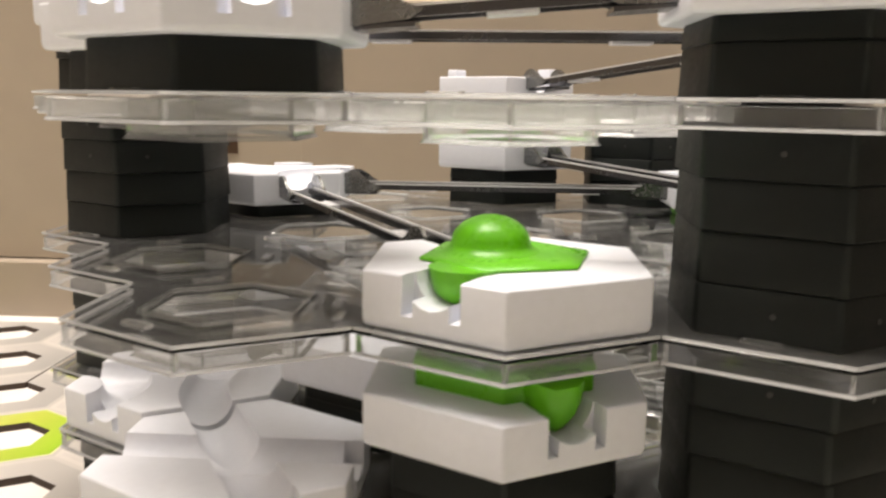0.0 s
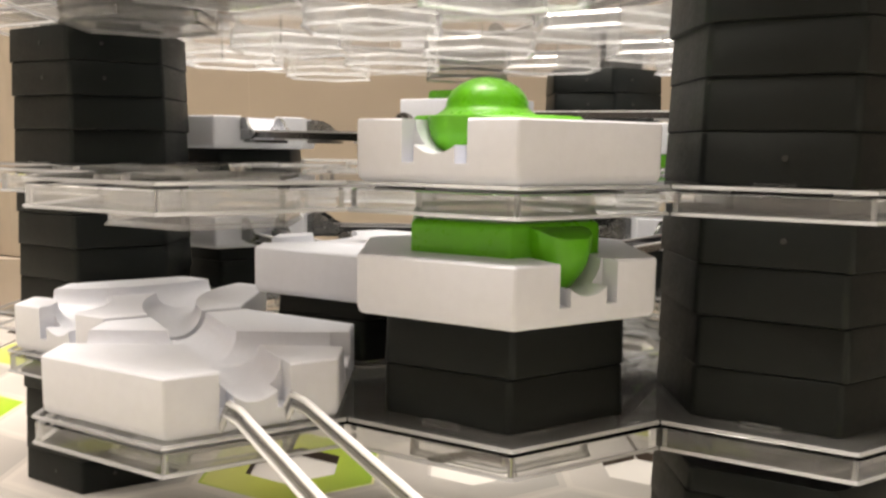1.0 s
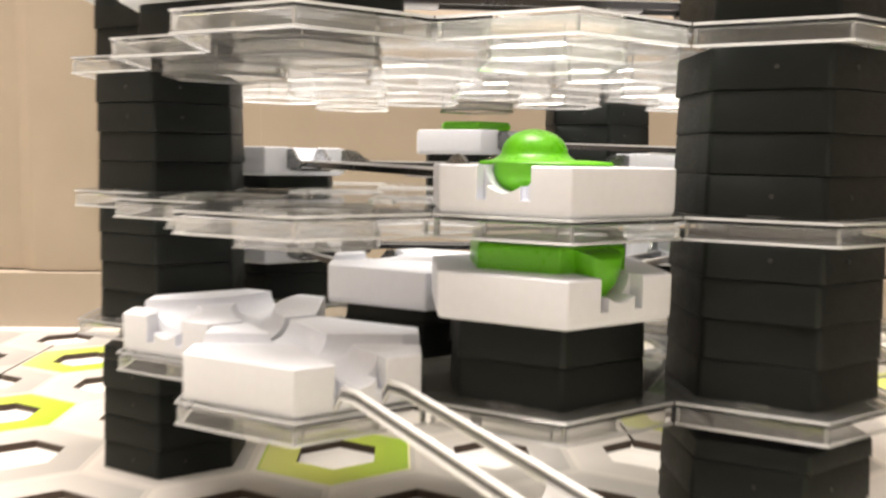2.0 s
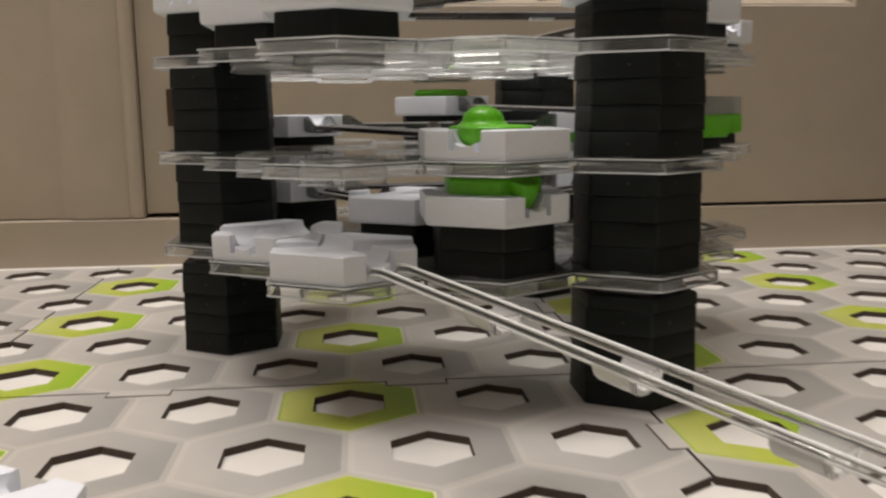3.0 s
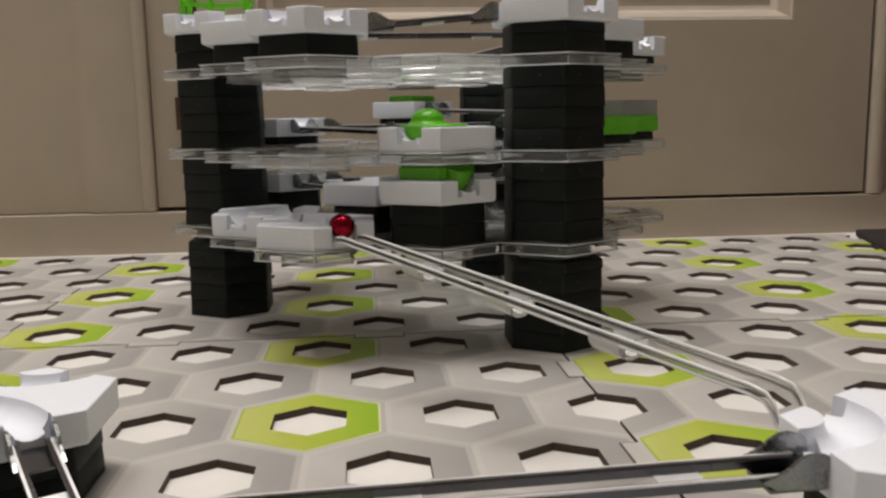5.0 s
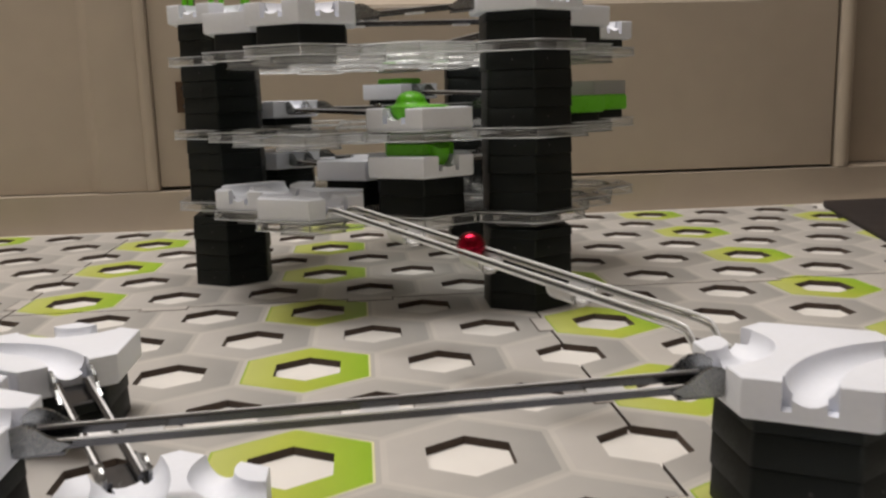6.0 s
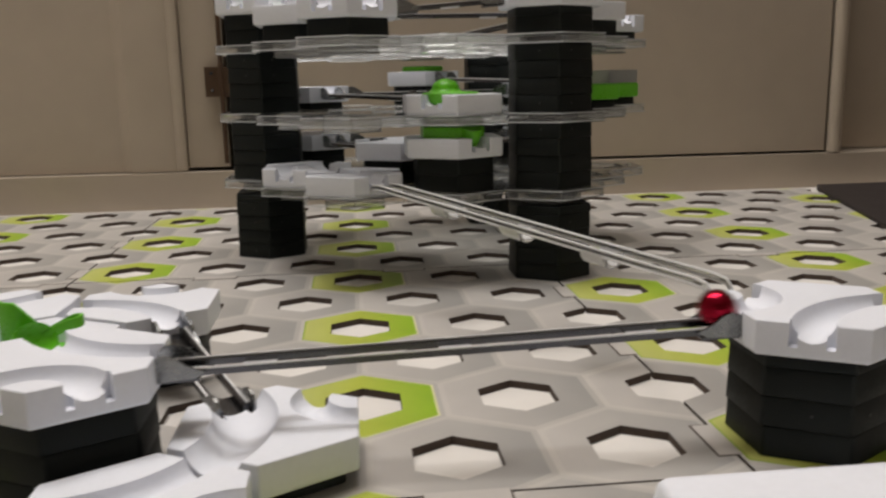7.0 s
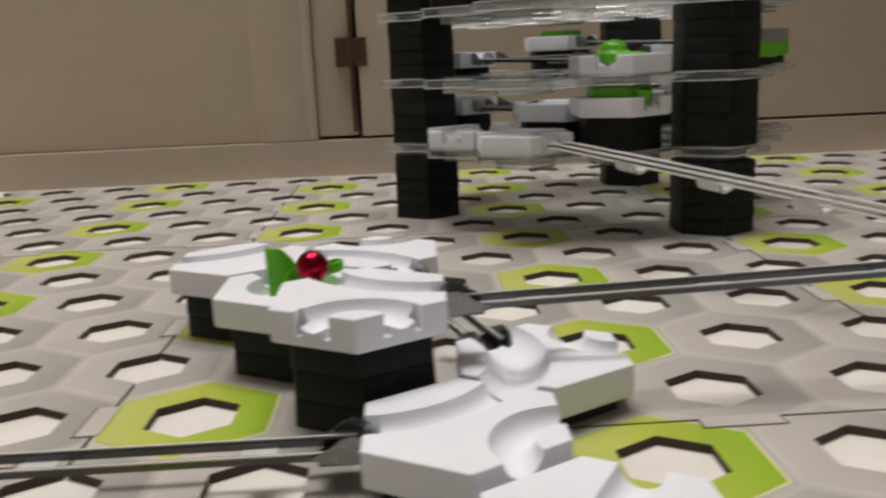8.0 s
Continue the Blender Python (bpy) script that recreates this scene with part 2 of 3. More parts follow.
def white_mesh(grooves, pocket=0.0, h=WH, slots=None, bed=0.0042):
    key = (tuple(grooves), pocket, h, slots, bed)
    if key not in WHITE_MESHES:
        bm = loft(bmesh.new(), [ring((WW - 0.0008) * 2 / R3, 0), ring((WW - 0.0003) * 2 / R3, 0.0006), ring(WW * 2 / R3, 0.0012), ring(WW * 2 / R3, h)])
        round_edges(bm, 0.0009, 3, 25)
        cutters, mouths = [], set()
        for a, b, *wide in grooves:
            r = wide[0] if wide else 0.0062
            if b is None:
                d = edge_dir(a)
                cutters.append(sweep(bmesh.new(), [(d.x * u, d.y * u, h + 0.0002) for u in (0, WW * 0.5, WW + 0.004)], 0.0062, 20))
                mouths |= {a}
            else:
                cutters.append(sweep(bmesh.new(), channel_path(a, b, WW, h + 0.0002 + (r - 0.0062) * 0.8), r, 28 if wide else 20))
                mouths |= {a, b}
        if pocket:
            cutters.append(loft(bmesh.new(), [ring(pocket, bed, 24), ring(pocket + 0.001, bed + 0.0018, 24), ring(pocket + 0.001, h + 0.003, 24)]))
        for k in sorted(mouths if slots is None else slots):
            for s in (-1, 1):
                c = box(bmesh.new(), WW - 0.0042, WW + 0.002, s * 0.0052 - 0.0012, s * 0.0052 + 0.0012, 0.0034, h + 0.001)
                c.transform(Matrix.Rotation(radians(60 * k), 4, "Z"))
                cutters.append(c)
        WHITE_MESHES[key] = cut(bm, cutters, "white_tile")
    return WHITE_MESHES[key]


SPECK = material("pale_moulding_mark", (0.03, 0.031, 0.03), 0.5, noise_scale=400, amount=0.2)


def black_mesh(h, marked=False):
    bm = loft(bmesh.new(), [ring((BW - 0.0005) * 2 / R3, 0.0), ring(BW * 2 / R3, 0.0003), ring((BW - 0.0003) * 2 / R3, h - 0.0003), ring((BW - 0.0006) * 2 / R3, h)])
    vertical = [e for e in bm.edges if abs((e.verts[0].co - e.verts[1].co).normalized().z) > 0.5]
    bmesh.ops.bevel(bm, geom=vertical, offset=0.0011, segments=3, profile=0.5, affect="EDGES", clamp_overlap=True)
    if marked:
        # small round moulding mark on two of the sides
        for turn, along in ((240, 0.0015), (300, -0.0035)):
            a = radians(turn)
            out, side = Vector((math.cos(a), math.sin(a), 0)), Vector((-math.sin(a), math.cos(a), 0))
            disc = [[out * (BW + lift) + side * (along + 0.00055 * math.cos(q)) + Vector((0, 0, h * 0.52 + 0.00055 * math.sin(q))) for q in (2 * math.pi * k / 8 for k in range(8))] for lift in (-0.0004, 0.0001)]
            before = set(bm.faces)
            loft(bm, disc)
            for f in set(bm.faces) - before:
                f.material_index = 1
    return mesh_of(bm, "height_tile", [BLACK, SPECK], True)


TALL, SHORT, MARKED = black_mesh(TH), black_mesh(TH / 2), black_mesh(TH, True)
rnd = random.Random(4)


def stack(i, j, z, tiles, group, short_first=0, short_last=0):
    """Black tiles one on the other from z up; returns the height of the top."""
    x, y = cell(i, j)
    kinds = [0.5] * short_first + [1] * tiles + [0.5] * short_last
    for k in kinds:
        h = TH * k
        jig = rnd.uniform(-0.0003, 0.0003)
        solo("height_tile", (MARKED if rnd.random() < 0.25 else TALL) if k == 1 else SHORT, BLACK, pose(x + jig, y + rnd.uniform(-0.0003, 0.0003), z, 0, 0, rnd.uniform(-0.9, 0.9)),
             "matt black hexagonal plastic height tile, stacked" if k == 1 else "thin matt black hexagonal plastic height tile, stacked", "height tile", group)
        z += h
    return z


def white_tile(i, j, z, grooves, label, pocket=0.0, h=WH, turn=0.0, slots=None):
    x, y = cell(i, j)
    return solo("track_tile", white_mesh(grooves, pocket, h, slots), WHITE, pose(x, y, z, 0, 0, turn), label, "track tile", "white track tiles")


CURVE = ((0, 1), (2, 3), (4, 5))


# ---- the room ----
def slab(name, x0, x1, y0, y1, z0, z1, mat, label, category="wall", bevel=0.0, parent=None):
    bm = box(bmesh.new(), x0, x1, y0, y1, z0, z1)
    if bevel:
        round_edges(bm, bevel, 2)
    if parent:
        return part(name, bm, mat, parent, label)
    return solo(name, bm, mat, Matrix(), label, category, kind="structure")


FZ = -0.003
slab("floor", -2.2, 2.4, -3.2, 0.47, FZ - 0.05, FZ, FLOOR, "pale beige smooth floor under the card boards", "floor")
slab("ceiling", -2.2, 2.4, -3.2, 0.8, 2.4, 2.46, CEILING, "plain off-white ceiling", "ceiling")
slab("wall_west", -2.3, -2.2, -3.3, 0.9, -0.05, 2.46, ROOM, "plain beige wall")
slab("wall_east", 2.4, 2.5, -3.3, 0.9, -0.05, 2.46, ROOM, "plain beige wall")
slab("wall_south", -2.2, 2.4, -3.3, -3.2, -0.05, 2.46, ROOM, "plain beige wall")
slab("wall_north", -2.2, 2.4, 0.5, 0.6, -0.05, 2.46, ROOM, "plain beige wall behind the cabinet doors")
# invented fixture round the assumed lights, out of view
lampob = thing("unseen_lamp", pose(*LAMP), "added wide white rectangular lamp, lit, out of view under the ceiling", "pendant lamp")
part("shade", round_edges(box(bmesh.new(), -0.6, 0.6, -0.23, 0.23, 0.012, 0.048), 0.008, 3), GLOW, lampob, "glowing white shade of the added lamp")
part("cord", lathe(bmesh.new(), [(0.004, 0.048), (0.004, 0.6)], 8), BLACK, lampob, "thin dark cord of the added lamp")

YD = 0.438          # face of the doors
base = slab("baseboard", -2.2, 2.4, YD - 0.006, 0.5, FZ, 0.0325, CABINET, "beige painted plinth below the cabinet doors", "baseboard", 0.002)


def cabinet_door(x0, x1, stile, stile2, rail, label):
    """A framed door with a stepped moulding and a sunk panel."""
    d = thing("cabinet_door", pose(0, 0, 0), label, "cabinet door", "doors of the cabinet")
    z0, z1 = 0.0355, 1.95
    for n, a, b, c, e in (("stile", x0, x0 + stile, z0, z1), ("stile", x1 - stile2, x1, z0, z1), ("rail", x0 + stile + 0.00005, x1 - stile2 - 0.00005, z0, z0 + rail), ("rail", x0 + stile + 0.00005, x1 - stile2 - 0.00005, z1 - rail, z1)):
        part(n, round_edges(box(bmesh.new(), a, b, YD, YD + 0.024, c, e), 0.0005, 1), CABINET, d)
    part("panel", box(bmesh.new(), x0 + stile - 0.003, x1 - stile2 + 0.003, YD + 0.0175, YD + 0.023, z0 + rail - 0.003, z1 - rail + 0.003), CABINET, d)
    a, b, c, e = x0 + stile, x1 - stile2, z0 + rail, z1 - rail
    bm = bmesh.new()
    outer = [(a + 0.0003, c + 0.0003), (b - 0.0003, c + 0.0003), (b - 0.0003, e - 0.0003), (a + 0.0003, e - 0.0003)]
    prof = [(0, 0.0008), (0.0010, 0.0018), (0.0026, 0.0024), (0.0045, 0.0066), (0.0072, 0.0118), (0.0102, 0.0152), (0.0135, 0.0170), (0.0142, 0.0176)]
    rings = []
    for off, dep in prof:
        rings.append([(x + (off if x < (a + b) / 2 else -off), YD + dep, z + (off if z < (c + e) / 2 else -off)) for x, z in outer])
    vs = [[bm.verts.new(p) for p in r] for r in rings]
    for p, q in zip(vs, vs[1:]):
        for k in range(4):
            bm.faces.new((p[k], p[(k + 1) % 4], q[(k + 1) % 4], q[k]))
    bmesh.ops.recalc_face_normals(bm, faces=bm.faces)
    part("moulding", bm, CABINET, d)
    return d


cabinet_door(-0.1155, 0.490, 0.0485, 0.0755, 0.158, "wide beige painted cabinet door with a sunk panel, shut")
slab("wall_panel_west", -2.2, -0.2222, YD + 0.007, 0.5, 0.0335, 1.95, CABINET, "beige painted flat panel beside the cabinet door", "wall")
# upright strip: a sloped shoulder on one side, a rounded bead on the other
strip = [(-0.2221, 0.5), (-0.2221, YD + 0.0068), (-0.2205, YD + 0.0062), (-0.2145, YD + 0.0022), (-0.2122, YD + 0.0002), (-0.211, YD), (-0.1722, YD), (-0.1708, YD + 0.0008), (-0.1698, YD), (-0.1678, YD - 0.0010), (-0.1655, YD - 0.0014), (-0.1632, YD - 0.0010), (-0.1612, YD + 0.0002), (-0.1606, YD + 0.003), (-0.1606, 0.5)]
solo("pilaster", loft(bmesh.new(), [[(x, y, z) for x, y in strip] for z in (0.0335, 1.95)]), CABINET, Matrix(), "beige painted upright strip with a bead beside the hinge", "door frame", kind="structure")
slab("door_post", -0.1595, -0.1205, YD + 0.007, 0.5, 0.0362, 1.95, CABINET, "beige recessed post beside the hinge", "door frame", 0.0015)
bead = [(0.4935, 0.5), (0.4935, YD + 0.001)] + [(0.5008 - 0.0073 * math.cos(q), YD + 0.001 - 0.0075 * math.sin(q)) for q in (math.pi * k / 10 for k in range(1, 10))] + [(0.5081, YD + 0.001), (0.5081, 0.5)]
solo("door_post_east", loft(bmesh.new(), [[(x, y, z) for x, y in bead] for z in (0.0335, 1.95)]), CABINET, Matrix(), "beige rounded upright strip at the end of the cabinet", "door frame", kind="structure")
slab("wall_panel_east", 0.5085, 2.4, YD + 0.035, 0.5, 0.0335, 1.95, CABINET, "plain beige panel set back beside the cabinet", "wall")
slab("cabinet_head", -2.2, 2.4, YD + 0.004, 0.5, 1.955, 2.4, CABINET, "beige panel above the cabinet doors", "wall", 0.001)

hinge = thing("door_hinge", pose(-0.1225, YD, 0.118), "small aged bronze butt hinge on the door post", "hinge")
for s in (-1, 1):
    part("leaf", round_edges(box(bmesh.new(), min(s * 0.002, s * 0.0155), max(s * 0.002, s * 0.0155), -0.001, 0.006, -0.014, 0.014), 0.0006, 1), HINGE, hinge)
    for z in (-0.008, 0.008):
        bm = lathe(bmesh.new(), [(0.0018, 0.0), (0.0014, 0.0006), (0.0004, 0.0009)], 10)
        bm.transform(Matrix.Translation((s * 0.009, -0.001, z)) @ Matrix.Rotation(radians(90), 4, "X"))
        part("screw", bm, STEEL, hinge, "small screw head")
part("pin", lathe(bmesh.new(), [(0.0022, -0.018), (0.0028, -0.016), (0.0028, 0.016), (0.0022, 0.018)], 12), HINGE, hinge)
part("rod", lathe(bmesh.new(), [(0.0022, -0.078), (0.0022, 0.9)], 10), HINGE, hinge, "thin dark rod")

solo("carpet", round_edges(loft(bmesh.new(), [[(x, y, z) for x, y in ((0.36, -0.4), (1.6, -0.4), (1.6, 0.412), (0.47, 0.412), (0.452, 0.37), (0.395, 0.18), (0.36, 0.07))] for z in (FZ, 0.003)]), 0.0015, 2), CARPET, Matrix(), "dark brown rough carpet edge beside the boards", "carpet", kind="structure")


# ---- card boards with hexagonal holes ----
def is_green(i, j):
    pos2 = (2 * i + j) % 10
    return (pos2 == 0 and j % 2 == 0) or (pos2 == 5 and j % 2 != 0)


HOLE = 0.0162


def board(x0, x1, j0, j1, label):
    """One card sheet from x0 to x1 that holds the rows j0 to j1, cut straight at its sides."""
    y0, y1 = cell(0, j0)[1] - P * R3 / 4, cell(0, j1)[1] + P * R3 / 4
    bm = bmesh.new()
    uv = bm.loops.layers.uv.new("UVMap")

    def face(pts, mat, cx, cy):
        f = bm.faces.new([bm.verts.new(p) for p in pts])
        f.material_index = mat
        for lo in f.loops:
            lo[uv].uv = ((lo.vert.co.x - cx) / P + 0.5, (lo.vert.co.y - cy) / P + 0.5)

    for j in range(j0 - 1, j1 + 2):
        for i in range(-40, 40):
            cx, cy = cell(i, j)
            if not (x0 - P < cx < x1 + P):
                continue
            g = is_green(i, j)
            radii = (P / R3, P / R3 - 0.0021, P / R3 - 0.0031 if g else P / R3 - 0.0026, HOLE)
            mats = (2, 3 if g else 2, 1 if g else 0)
            for r_out, r_in, mt in zip(radii, radii[1:], mats):
                a, b = ring(r_out, 0.0), ring(r_in, 0.0)
                for k in range(6):
                    q = (k + 1) % 6
                    face([(cx + p[0], cy + p[1], 0.0) for p in (a[k], a[q], b[q], b[k])], mt, cx, cy)
            a = ring(HOLE, 0.0)
            for k in range(6):
                p, q = a[k], a[(k + 1) % 6]
                face([(cx + p[0], cy + p[1], 0.0), (cx + q[0], cy + q[1], 0.0), (cx + q[0], cy + q[1], FZ), (cx + p[0], cy + p[1], FZ)], 4, cx, cy)
    gap = 0.0006
    for co, no in (((x0 + gap, 0, 0), (-1, 0, 0)), ((x1 - gap, 0, 0), (1, 0, 0)), ((0, y0 + gap, 0), (0, -1, 0)), ((0, y1 - gap, 0), (0, 1, 0))):
        bmesh.ops.bisect_plane(bm, geom=bm.verts[:] + bm.edges[:] + bm.faces[:], plane_co=co, plane_no=no, clear_outer=True)
    sides = []
    for e in bm.edges:
        p, q = e.verts[0].co, e.verts[1].co
        if max(abs(p.z), abs(q.z)) > 1e-6:
            continue
        for axis, at in ((0, x0 + gap), (0, x1 - gap), (1, y0 + gap), (1, y1 - gap)):
            if abs(p[axis] - at) < 1e-6 and abs(q[axis] - at) < 1e-6:
                sides.append(((p.x, p.y), (q.x, q.y)))
    for (ax, ay), (bx, by) in sides:
        face([(ax, ay, 0.0), (ax, ay, FZ), (bx, by, FZ), (bx, by, 0.0)], 4, 0, 0)
    bmesh.ops.remove_doubles(bm, verts=bm.verts, dist=0.00002)
    return solo("base_board", bm, [GREY_CARD, GREEN_CARD, LINE_CARD, GLINE_CARD, EDGE], Matrix(), label, "base board", "card base boards", smooth=False)


for x0, x1 in ((-8.0, -3.0), (-3.0, 2.0), (2.0, 7.9)):
    for j0, j1 in ((-9, -4), (-3, 2), (3, 8)):
        board(x0 * P, x1 * P, j0, j1, "grey printed card board with green hexagons and hexagonal holes")

# ---- joint tabs between the boards ----
def tab(x0, x1, y0, y1, dx, dy):
    t = thing("board_tab", pose((x0 + x1) / 2, (y0 + y1) / 2, 0), "grey card joint tab let into the next board", "joint tab", "joint tabs of the boards")
    hx, hy = (x1 - x0) / 2, (y1 - y0) / 2
    part("groove", box(bmesh.new(), -hx - 0.0007, hx + 0.0007, -hy - 0.0007, hy + 0.0007, -0.002, 0.00012), EDGE, t, "dark cut line")
    part("tongue", box(bmesh.new(), -hx + dx[0], hx + dx[1], -hy + dy[0], hy + dy[1], -0.002, 0.00028), GREY_CARD, t)


for sx in (2.0, -3.0):
    for j in (-5, -3, -1, 1, 3, 5):
        y = cell(0, j)[1]
        tab(sx * P - 0.0058, sx * P, y - 0.0115, y + 0.0115, (0, 0.0016), (0, 0))
for j in (-4, 2):
    y = cell(0, j)[1] + P * R3 / 4
    for k in range(-6, 7, 2):
        tab(0.0285 + k * P - 0.0125, 0.0285 + k * P + 0.0125, y - 0.0055, y, (0, 0), (0, 0.0016))

# ---- clear levels ----
HEX2 = [(a, b) for a in range(-2, 3) for b in range(-2, 3) if abs(a + b) <= 2]


def hex_tube(bm, r_out, r_in, z0, z1, cx, cy):
    o0, o1, i0, i1 = ([bm.verts.new((cx + p[0], cy + p[1], z)) for p in ring(r, 0)] for r, z in ((r_out, z0), (r_out, z1), (r_in, z0), (r_in, z1)))
    for k in range(6):
        q = (k + 1) % 6
        bm.faces.new((o0[k], o0[q], o1[q], o1[k]))
        bm.faces.new((i0[q], i0[k], i1[k], i1[q]))
        bm.faces.new((o1[k], o1[q], i1[q], i1[k]))
        bm.faces.new((o0[q], o0[k], i0[k], i0[q]))


def tube_mesh(name, mat, *size):
    bm = bmesh.new()
    hex_tube(bm, *size, 0, 0)
    return mesh_of(bm, name, mat)


SHEET = 0.0012      # thickness of the top sheet


def sheet_mesh(r_out, r_in):
    """Flat hexagon with a hexagonal hole: upper and lower face and the wall of the hole; its outer sides meet the next cell."""
    bm = bmesh.new()
    o0, o1, i0, i1 = ([bm.verts.new(p) for p in ring(r, z)] for r, z in ((r_out, DECK - SHEET), (r_out, DECK), (r_in, DECK - SHEET), (r_in, DECK)))
    for k in range(6):
        q = (k + 1) % 6
        bm.faces.new((o1[k], o1[q], i1[q], i1[k]))
        bm.faces.new((o0[q], o0[k], i0[k], i0[q]))
        bm.faces.new((i0[q], i0[k], i1[k], i1[q]))
    return mesh_of(bm, "sheet", CLEAR_WEB)


def skirt_mesh():
    """Wall below one outer side of a cell, mitred at its ends."""
    bm, outer, inner = bmesh.new(), P / 2 - 0.0004, P / 2 - 0.0021
    loft(bm, [[(x, y, z) for x, y in ((outer, -outer / R3), (outer, outer / R3), (inner, inner / R3), (inner, -inner / R3))] for z in (0.0, DECK - SHEET - 0.0001)])
    return mesh_of(round_edges(bm, 0.00025, 1), "skirt", CLEAR_LIP)


def gleam_mesh(z):
    """Pale round strip along one outer side of a cell, imitating the gleam of its edge."""
    u = P / 2 - 0.0003
    return mesh_of(sweep(bmesh.new(), [(u, -u / R3, z), (u, 0.0, z), (u, u / R3, z)], 0.00038, 6), "edge_gleam", CLEAR_EDGE)


def streak_lip_mesh(r, z, slope):
    """A thin milky bead round a hexagon, its faces slanted to imitate bright streaks on the collar."""
    bm = bmesh.new()
    o0, o1, i0, i1 = ([bm.verts.new(p) for p in ring(q, w)] for q, w in ((r + 0.0003 + slope, z), (r + 0.0003 - slope, z + 0.0010), (r - 0.0006 + slope, z), (r - 0.0006 - slope, z + 0.0010)))
    for k in range(6):
        q = (k + 1) % 6
        bm.faces.new((o0[k], o0[q], o1[q], o1[k]))
        bm.faces.new((i0[q], i0[k], i1[k], i1[q]))
        bm.faces.new((o1[k], o1[q], i1[q], i1[k]))
        bm.faces.new((o0[q], o0[k], i0[k], i0[q]))
    return mesh_of(bm, "lip", CLEAR_BEAD)


CELL = sheet_mesh(P / R3, 0.0176)
COLLAR = tube_mesh("collar", CLEAR_LIP, 0.0190, 0.0175, -0.0030, DECK - SHEET - 0.0001)
STREAK_LIPS = [streak_lip_mesh(r, z, s) for r, z, s in ((0.0190, -0.0036, 0.0005), (0.0189, -0.0006, 0.0005), (0.0183, DECK - 0.0006, -0.0003))]
SKIRT = skirt_mesh()
EDGE_GLEAMS = [gleam_mesh(z) for z in (0.0003, DECK - 0.0003)]
CLIP = mesh_of(round_edges(box(bmesh.new(), 0.0222, 0.0242, -0.0035, 0.0035, DECK - 0.0002, DECK + 0.0006), 0.0003, 1), "clip", CLEAR_LIP)
NEXT = ((1, 0), (0, 1), (-1, 1), (-1, 0), (0, -1), (1, -1))


def clear_level(z):
    """A moulded clear sheet of nineteen hexagonal cells with a skirt round it and a collar under each cell."""
    lev = thing("clear_level", pose(*cell(-1, 4), z), "clear moulded plastic level of nineteen hexagon cells", "clear level", "clear plastic levels")
    for a, b in HEX2:
        c = part("cell", CELL, CLEAR_WEB, lev, m=pose(P * (a + b / 2), P * b * R3 / 2, 0))
        part("collar", COLLAR, CLEAR_LIP, c)
        for lip in STREAK_LIPS:
            part("lip", lip, CLEAR_EDGE, c)
        for k, (da, db) in enumerate(NEXT):
            turn = Matrix.Rotation(radians(60 * k), 4, "Z")
            if k % 2 == 0:
                part("clip", CLIP, CLEAR_LIP, c, m=turn)
            if (a + da, b + db) not in HEX2:
                part("skirt", SKIRT, CLEAR_LIP, c, m=turn)
                for bead in EDGE_GLEAMS:
                    part("edge_gleam", bead, CLEAR_EDGE, c, m=turn)
        for o in c.children:
            o.visible_shadow = False
    return lev


for z in LEVELS:
    clear_level(z)

# ---- the three towers ----
PLUG = mesh_of(loft(bmesh.new(), [ring(0.0165, 0), ring(0.0165, DECK + 0.0004)]), "tile_plug", BLACK)
for (i, j), top, top_short, name in (((-3, 4), 2, 0, "left"), ((1, 2), 1, 1, "right"), ((-1, 6), 0, 0, "rear")):
    group = "height tiles of the three towers"
    z = stack(i, j, 0.0, 4, group, short_last=1)
    z = LEVELS[0]
    for k, level in enumerate(LEVELS):
        x, y = cell(i, j)
        solo("tile_plug", PLUG, BLACK, pose(x, y, level - 0.0002), "black plastic plug of a tile inside a clear level", "tile plug", "plugs of the towers")
        if k < 2:
            z = stack(i, j, level + DECK, 4, group)
    if top or top_short:
        TOPS = stack(i, j, L3, top, group, short_last=top_short)


# ---- rails ----
def rail_frame(a, b):
    d = Vector(b) - Vector(a)
    m = d.to_track_quat("X", "Z").to_matrix().to_4x4()
    m.translation = a
    return m, d.length


